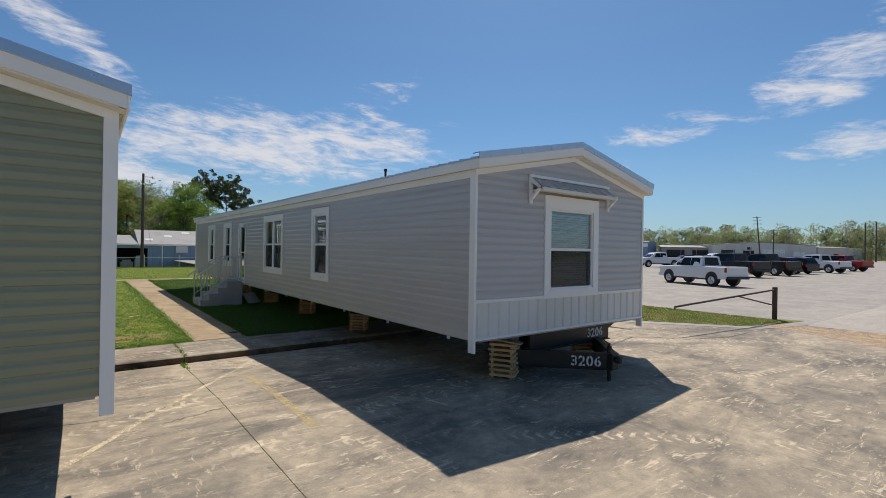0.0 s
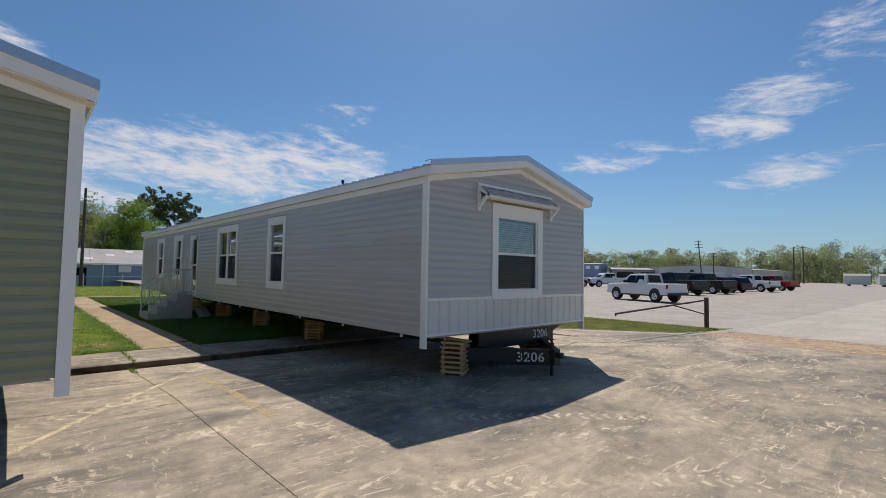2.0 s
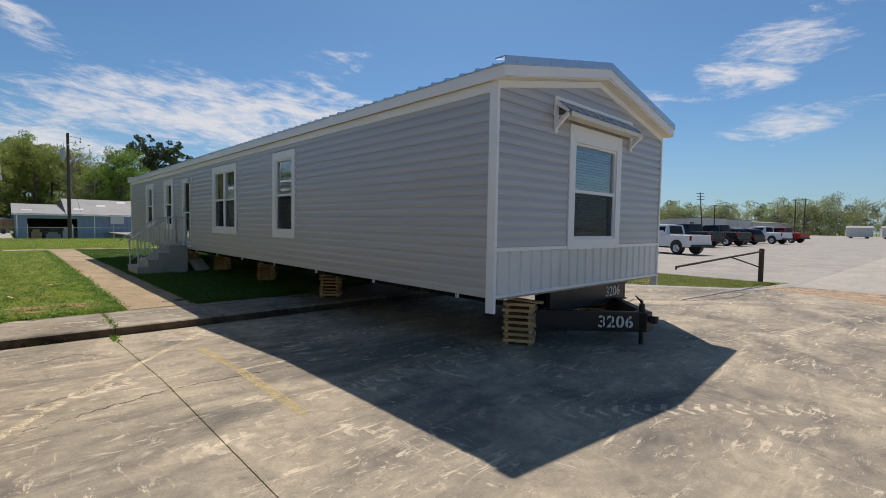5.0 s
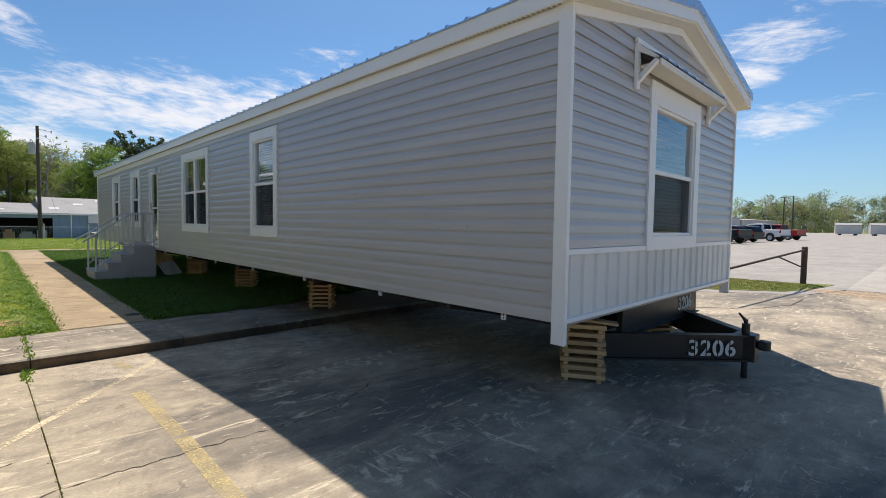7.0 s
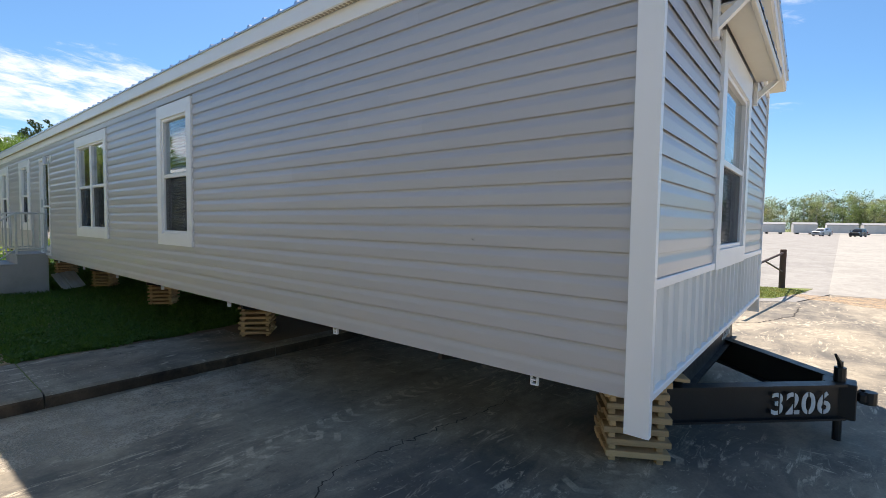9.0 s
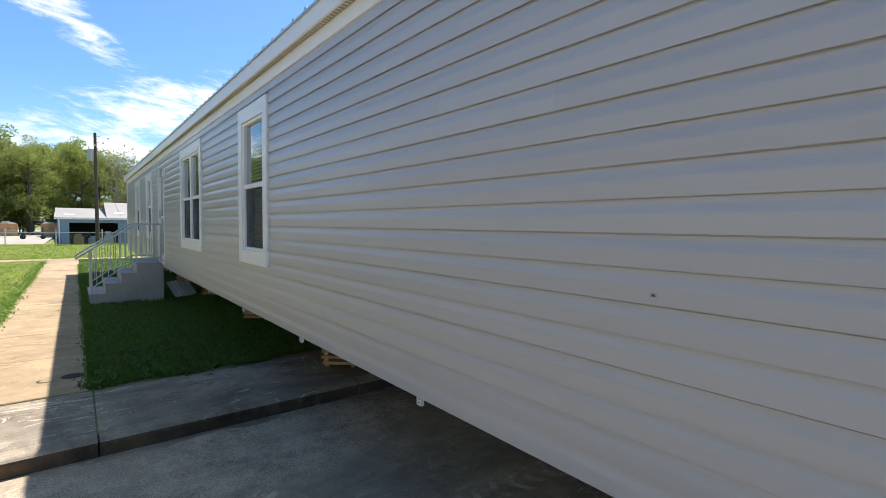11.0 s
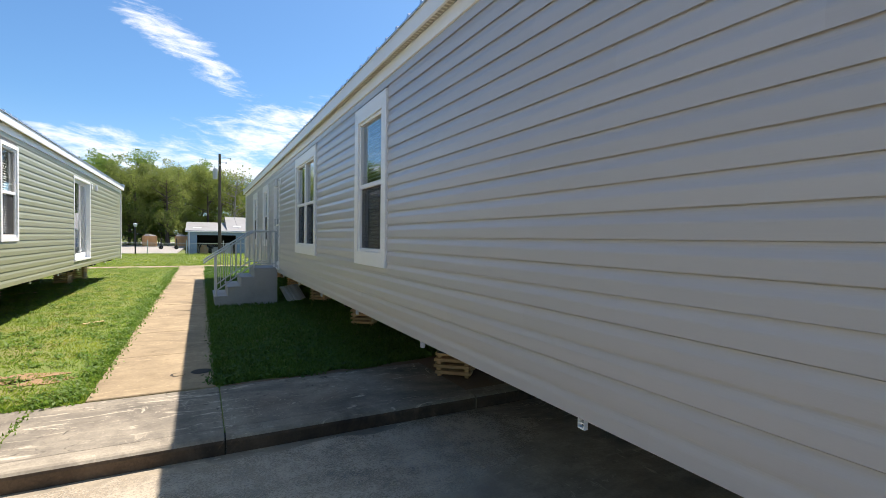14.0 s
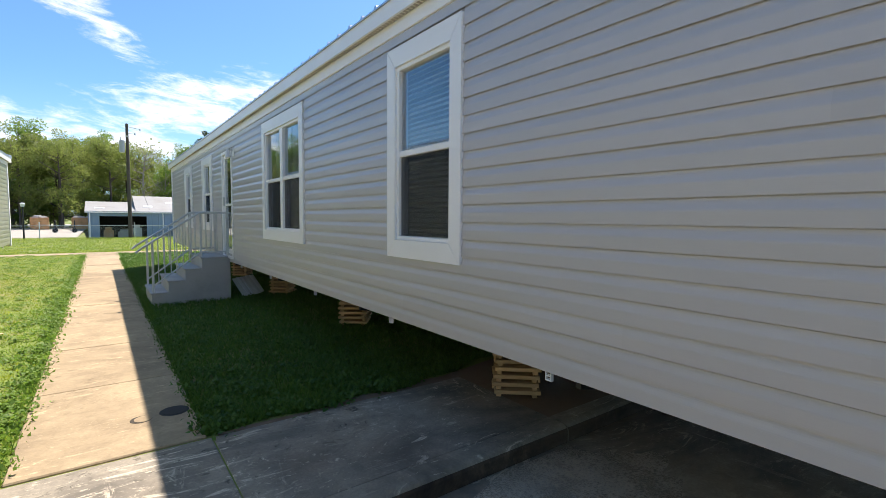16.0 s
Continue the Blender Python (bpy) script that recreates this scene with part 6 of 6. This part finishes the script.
def far_home(place, turn, length, high=2.6):
    t = thing("manufactured_home", place, "plain white home unit parked far off", "mobile home", "far home units", turn=turn)
    s = Shape()
    s.box(0, 0, 0.4, length, 4, high), s.prism([(0, high), (4, high), (2, high + 0.5)], 0, 0, length)
    part("body", s, WAREHOUSE, t)
    s = Shape()
    s.prism([(-0.1, high), (2, high + 0.52), (4.1, high), (4.1, high + 0.06), (2, high + 0.6), (-0.1, high + 0.06)], 0, -0.1, length + 0.1)
    part("roof", s, SHEDROOF, t)
    for x in (1, length - 1):
        s = Shape()
        s.box(x - 0.3, 0.5, -0.3, x + 0.3, 3.5, 0.4)
        part("support", s, BLACK, t)


for x, y, turn, length in ((158, 18.2, -82, 5.1), (158, 11.4, -80, 5.1), (166, 4.5, -84, 6.5), (166, -3.0, -82, 6.5), (166, -10.5, -82, 7), (168, -18.5, -82, 7), (170, -27, -82, 8)):
    far_home((x, y, 0), turn, length)

for x, y, high, lean in ((187, 61.5, 15.5, 5), (188, 58.0, 11.0, 0), (200, 36.4, 13.0, 0), (205, 34.6, 13.5, 0)):
    p = thing("utility_pole", (x, y, -0.3), "tall bare utility pole far off", "utility pole", "far utility poles")
    s = Shape()
    top = Vector((math.sin(radians(lean)) * -high * 0.65, math.sin(radians(lean)) * high * 0.75, high))
    s.tube((0, 0, 0), top, 0.26, 0.16, 8)
    part("pole_shaft", s, POLEWOOD, p)
    s = Shape()
    for f in ((0.97, 0.9, 0.83) if lean else (0.97,)):
        c = top * f
        s.tube(c + Vector((-0.9, 1.0, 0)), c + Vector((0.9, -1.0, 0)), 0.09)
    part("cross_arm", s, POLEWOOD, p)

# ---- trees ----


def crown_cards(centres, radii, count, size, rng, droop=0.0):
    """Small leaf clumps round the limb ends: loose quads of many directions."""
    pick = rng.choice(len(centres), count, p=radii ** 2 / (radii ** 2).sum())
    d = rng.normal(size=(count, 3))
    d /= np.linalg.norm(d, axis=1)[:, None]
    c = centres[pick] + d * (radii[pick] * rng.uniform(0.35, 1.0, count) ** 0.6)[:, None] * np.array([1, 1, 0.78])
    u = rng.normal(size=(count, 3))
    u /= np.linalg.norm(u, axis=1)[:, None]
    v = np.cross(u, rng.normal(size=(count, 3)))
    v /= np.linalg.norm(v, axis=1)[:, None]
    s = size * rng.uniform(0.5, 1.3, count)[:, None]
    return np.stack([c - u * s, c - v * s * 0.6 + u * s * 0.1, c + u * s, c + v * s * 0.6], 1)


def tree_parts(kind, high, seed):
    """Trunk with limbs as a Shape, and leaf quads."""
    rng = np.random.default_rng(seed)
    tr = Shape()
    bend = rng.normal(0, 0.03 * high, 2)
    top = Vector((bend[0], bend[1], high * (0.92 if kind == "pine" else 0.8)))
    r0 = high * 0.016
    knots = [Vector((0, 0, -0.3)), Vector((bend[0] * 0.2, bend[1] * 0.2, high * 0.3)), Vector((bend[0] * 0.6, bend[1] * 0.6, high * 0.6)), top]
    for i in range(3):
        tr.tube(knots[i], knots[i + 1], r0 * (1 - i * 0.28), r0 * (1 - (i + 1) * 0.28), 7, False)
    centres, radii = [], []
    limbs = 22 if kind == "leafy" else 12
    for i in range(limbs):
        f = rng.uniform(0.12, 0.98) if kind == "leafy" else rng.uniform(0.62, 1.0)
        if kind == "bare":
            f = rng.uniform(0.3, 1.0)
        base = knots[0].lerp(knots[3], f)
        a = rng.uniform(0, 2 * math.pi)
        reach = high * (0.27 * (1.15 - f * 0.75) + 0.04) * rng.uniform(0.7, 1.2)
        end = base + Vector((math.cos(a) * reach, math.sin(a) * reach, high * rng.uniform(0.04, 0.16)))
        tr.tube(base, end, r0 * 0.34, r0 * 0.1, 5, False)
        centres.append(end), radii.append(high * rng.uniform(0.065, 0.12))
        centres.append(base.lerp(end, 0.6)), radii.append(high * rng.uniform(0.05, 0.09))
        for k in range(3 if kind != "bare" else 6):
            q = base.lerp(end, rng.uniform(0.4, 1.0))
            tip = q + Vector(rng.normal(0, high * 0.06, 3)) + Vector((0, 0, high * 0.05))
            tr.tube(q, tip, r0 * 0.12, r0 * 0.03, 4, False)
            if k < 2:
                centres.append(tip), radii.append(high * rng.uniform(0.04, 0.075))
    centres.append(top), radii.append(high * 0.09)
    if kind == "pine":
        radii = [r * 0.62 for r in radii]
    return tr, np.array([tuple(c) for c in centres]), np.array(radii), rng


def tree_proto(kind, high, seed, leaves, mat, count, size, label):
    tr, centres, radii, rng = tree_parts(kind, high, seed)
    t = thing("pine_tree" if kind == "pine" else "tree", (0, 0, 0), label, "tree", "trees round the yard")
    part("trunk", tr, PALEBARK if kind == "bare" else BARK, t, smooth=True)
    if leaves:
        ob = new("crown", quads("crown", crown_cards(centres, radii, count, size, rng), mat))
        ob.parent = t
    return t


protos = [tree_proto("leafy", 12.5, 1, True, LEAF, 15000, 0.105, "tall broadleaf tree in fresh spring green"), tree_proto("leafy", 11.5, 2, True, LEAFY, 13000, 0.10, "broadleaf tree in yellow-green spring leaf"),
          tree_proto("leafy", 13.5, 3, True, LEAF, 16000, 0.105, "tall broadleaf tree in fresh spring green"), tree_proto("leafy", 10.5, 4, True, LEAFY, 9000, 0.095, "thinly leaved tree in yellow-green spring leaf"),
          tree_proto("pine", 13.0, 5, True, PINE, 4200, 0.16, "dark green pine with a high open crown"), tree_proto("bare", 12.0, 6, True, LEAFY, 350, 0.16, "pale tree still almost bare in spring")]
rng = random.Random(77)
PLACES = [(4, 17.3, 90, 1.0), (4, 20.8, 91, 1.06), (4, 22.6, 94, 1.0), (5, 9.5, 84, 0.95), (0, 12.2, 86, 0.98), (5, 7.0, 90, 1.05), (1, 15.5, 92, 0.75)]
for row, y0, step in ((0, 83, 4.2), (1, 89, 4.0), (2, 96, 4.2), (3, 104, 5.0)):
    x = -52.0
    while x < 60:
        kind = rng.choice((0, 1, 2, 2, 0, 3, 1, 0))
        if 4 < x < 11 and row < 2:
            kind = rng.choice((5, 3, 5))
        elif 11 <= x < 26 and row < 2:
            kind = rng.choice((0, 3)) if x < 14 else None
        if kind is not None:
            grow = 0.62 if 14 < x < 60 else 1.0
            PLACES.append((kind, x + rng.uniform(-1.5, 1.5), y0 + rng.uniform(-2, 2), rng.uniform(0.92, 1.16) * grow))
        x += step
# trees west of the homes and behind the start, seen in the window panes
for i in range(34):
    PLACES.append((rng.choice((0, 1, 2, 3, 4)), -46 + rng.uniform(-10, 4), -40 + i * 3.6 + rng.uniform(-1, 1), rng.uniform(0.8, 1.05)))
for i in range(16):
    PLACES.append((rng.choice((0, 1, 4, 3)), -40 + i * 7 + rng.uniform(-2, 2), -68 + rng.uniform(-8, 4), rng.uniform(0.8, 1.1)))
# young growth at the wood's edge
PLACES += [(rng.choice((0, 1, 2, 3)), -50 + 1.9 * i + rng.uniform(-0.8, 0.8), 85 + rng.uniform(-3, 8), rng.uniform(0.26, 0.46)) for i in range(40)]
PLACES += [(4, 82, -4.8, 0.85), (4, 88, -12.5, 0.78)]
PLACES += [(k2, -30 + 3.4 * i + (i * 7 % 3) * 0.6, 79.5 + (i * 5 % 4) * 0.5, 0.86 + (i % 3) * 0.07) for i, k2 in enumerate((3, 5, 3, 3, 5, 3, 5, 3, 3))]
used = set()
for kind, x, y, size in PLACES:
    z = max(ground_z(x, y), -0.3) - 0.02
    m = pose(x, y, z, 0, 0, rng.uniform(0, 360)) @ Matrix.Diagonal((size, size, size * rng.uniform(0.92, 1.1), 1))
    if kind not in used:
        used.add(kind)
        protos[kind].matrix_world = m
    else:
        t = copy_thing(protos[kind], Matrix.Identity(4))
        t.matrix_world = m

# woods beyond the lot, uncountable
verts, trunks = {0: [], 1: [], 2: []}, Shape()
wr = np.random.default_rng(41)
for i in range(820):
    f = wr.uniform(0, 1)
    deep = wr.uniform(0, 40)
    ang = radians(-12 + 80 * f)
    dist = (262 if f < 0.62 else 275) + deep
    x, y = math.cos(ang) * dist, math.sin(ang) * dist
    high = wr.uniform(11, 17) * (1.12 if f < 0.3 else 1.0)
    kind = int(wr.choice(3, p=(0.36, 0.42, 0.22)))
    n = 10
    cz = wr.uniform(0.04 if kind < 2 else 0.2, 0.95, n) ** 1.15 * high
    spread = high * 0.16 * (1.2 - cz / high)
    centres = np.stack([x + wr.normal(0, 1, n) * spread * 1.5, y + wr.normal(0, 1, n) * spread * 1.5, cz], 1)
    radii = high * wr.uniform(0.08, 0.15, n)
    verts[kind].append(crown_cards(centres, radii, 560 if kind != 1 else 480, 0.29, wr))
    trunks.tube((x, y, -0.4), (x + wr.normal(0, 0.4), y + wr.normal(0, 0.4), high * 0.88), 0.16, 0.05, 5, False)
for kind, mat, label in ((0, HAZELEAF, "far haze-tinted spring-green woods"), (1, HAZEOLIVE, "far haze-tinted thin yellow-green woods"), (2, PINE, "far dark pine woods")):
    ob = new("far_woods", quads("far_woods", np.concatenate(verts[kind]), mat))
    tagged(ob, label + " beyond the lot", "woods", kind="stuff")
solid("far_trunks", trunks, PALEBARK, "pale thin trunks of the far woods", "woods", kind="stuff")

# a small dark crane fly on the grey siding: body and thin legs
fly = Shape()
fly.tube((3.829, 5.471, 1.341), (3.829, 5.479, 1.345), 0.0018, 0.0012, 6)
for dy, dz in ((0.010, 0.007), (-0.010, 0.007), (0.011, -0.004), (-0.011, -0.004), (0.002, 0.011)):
    fly.tube((3.830, 5.475, 1.343), (3.831, 5.475 + dy, 1.343 + dz), 0.0008, 0.0004, 4)
solid("crane_fly", fly, BLACK, "small dark crane fly on the grey siding", "speck")
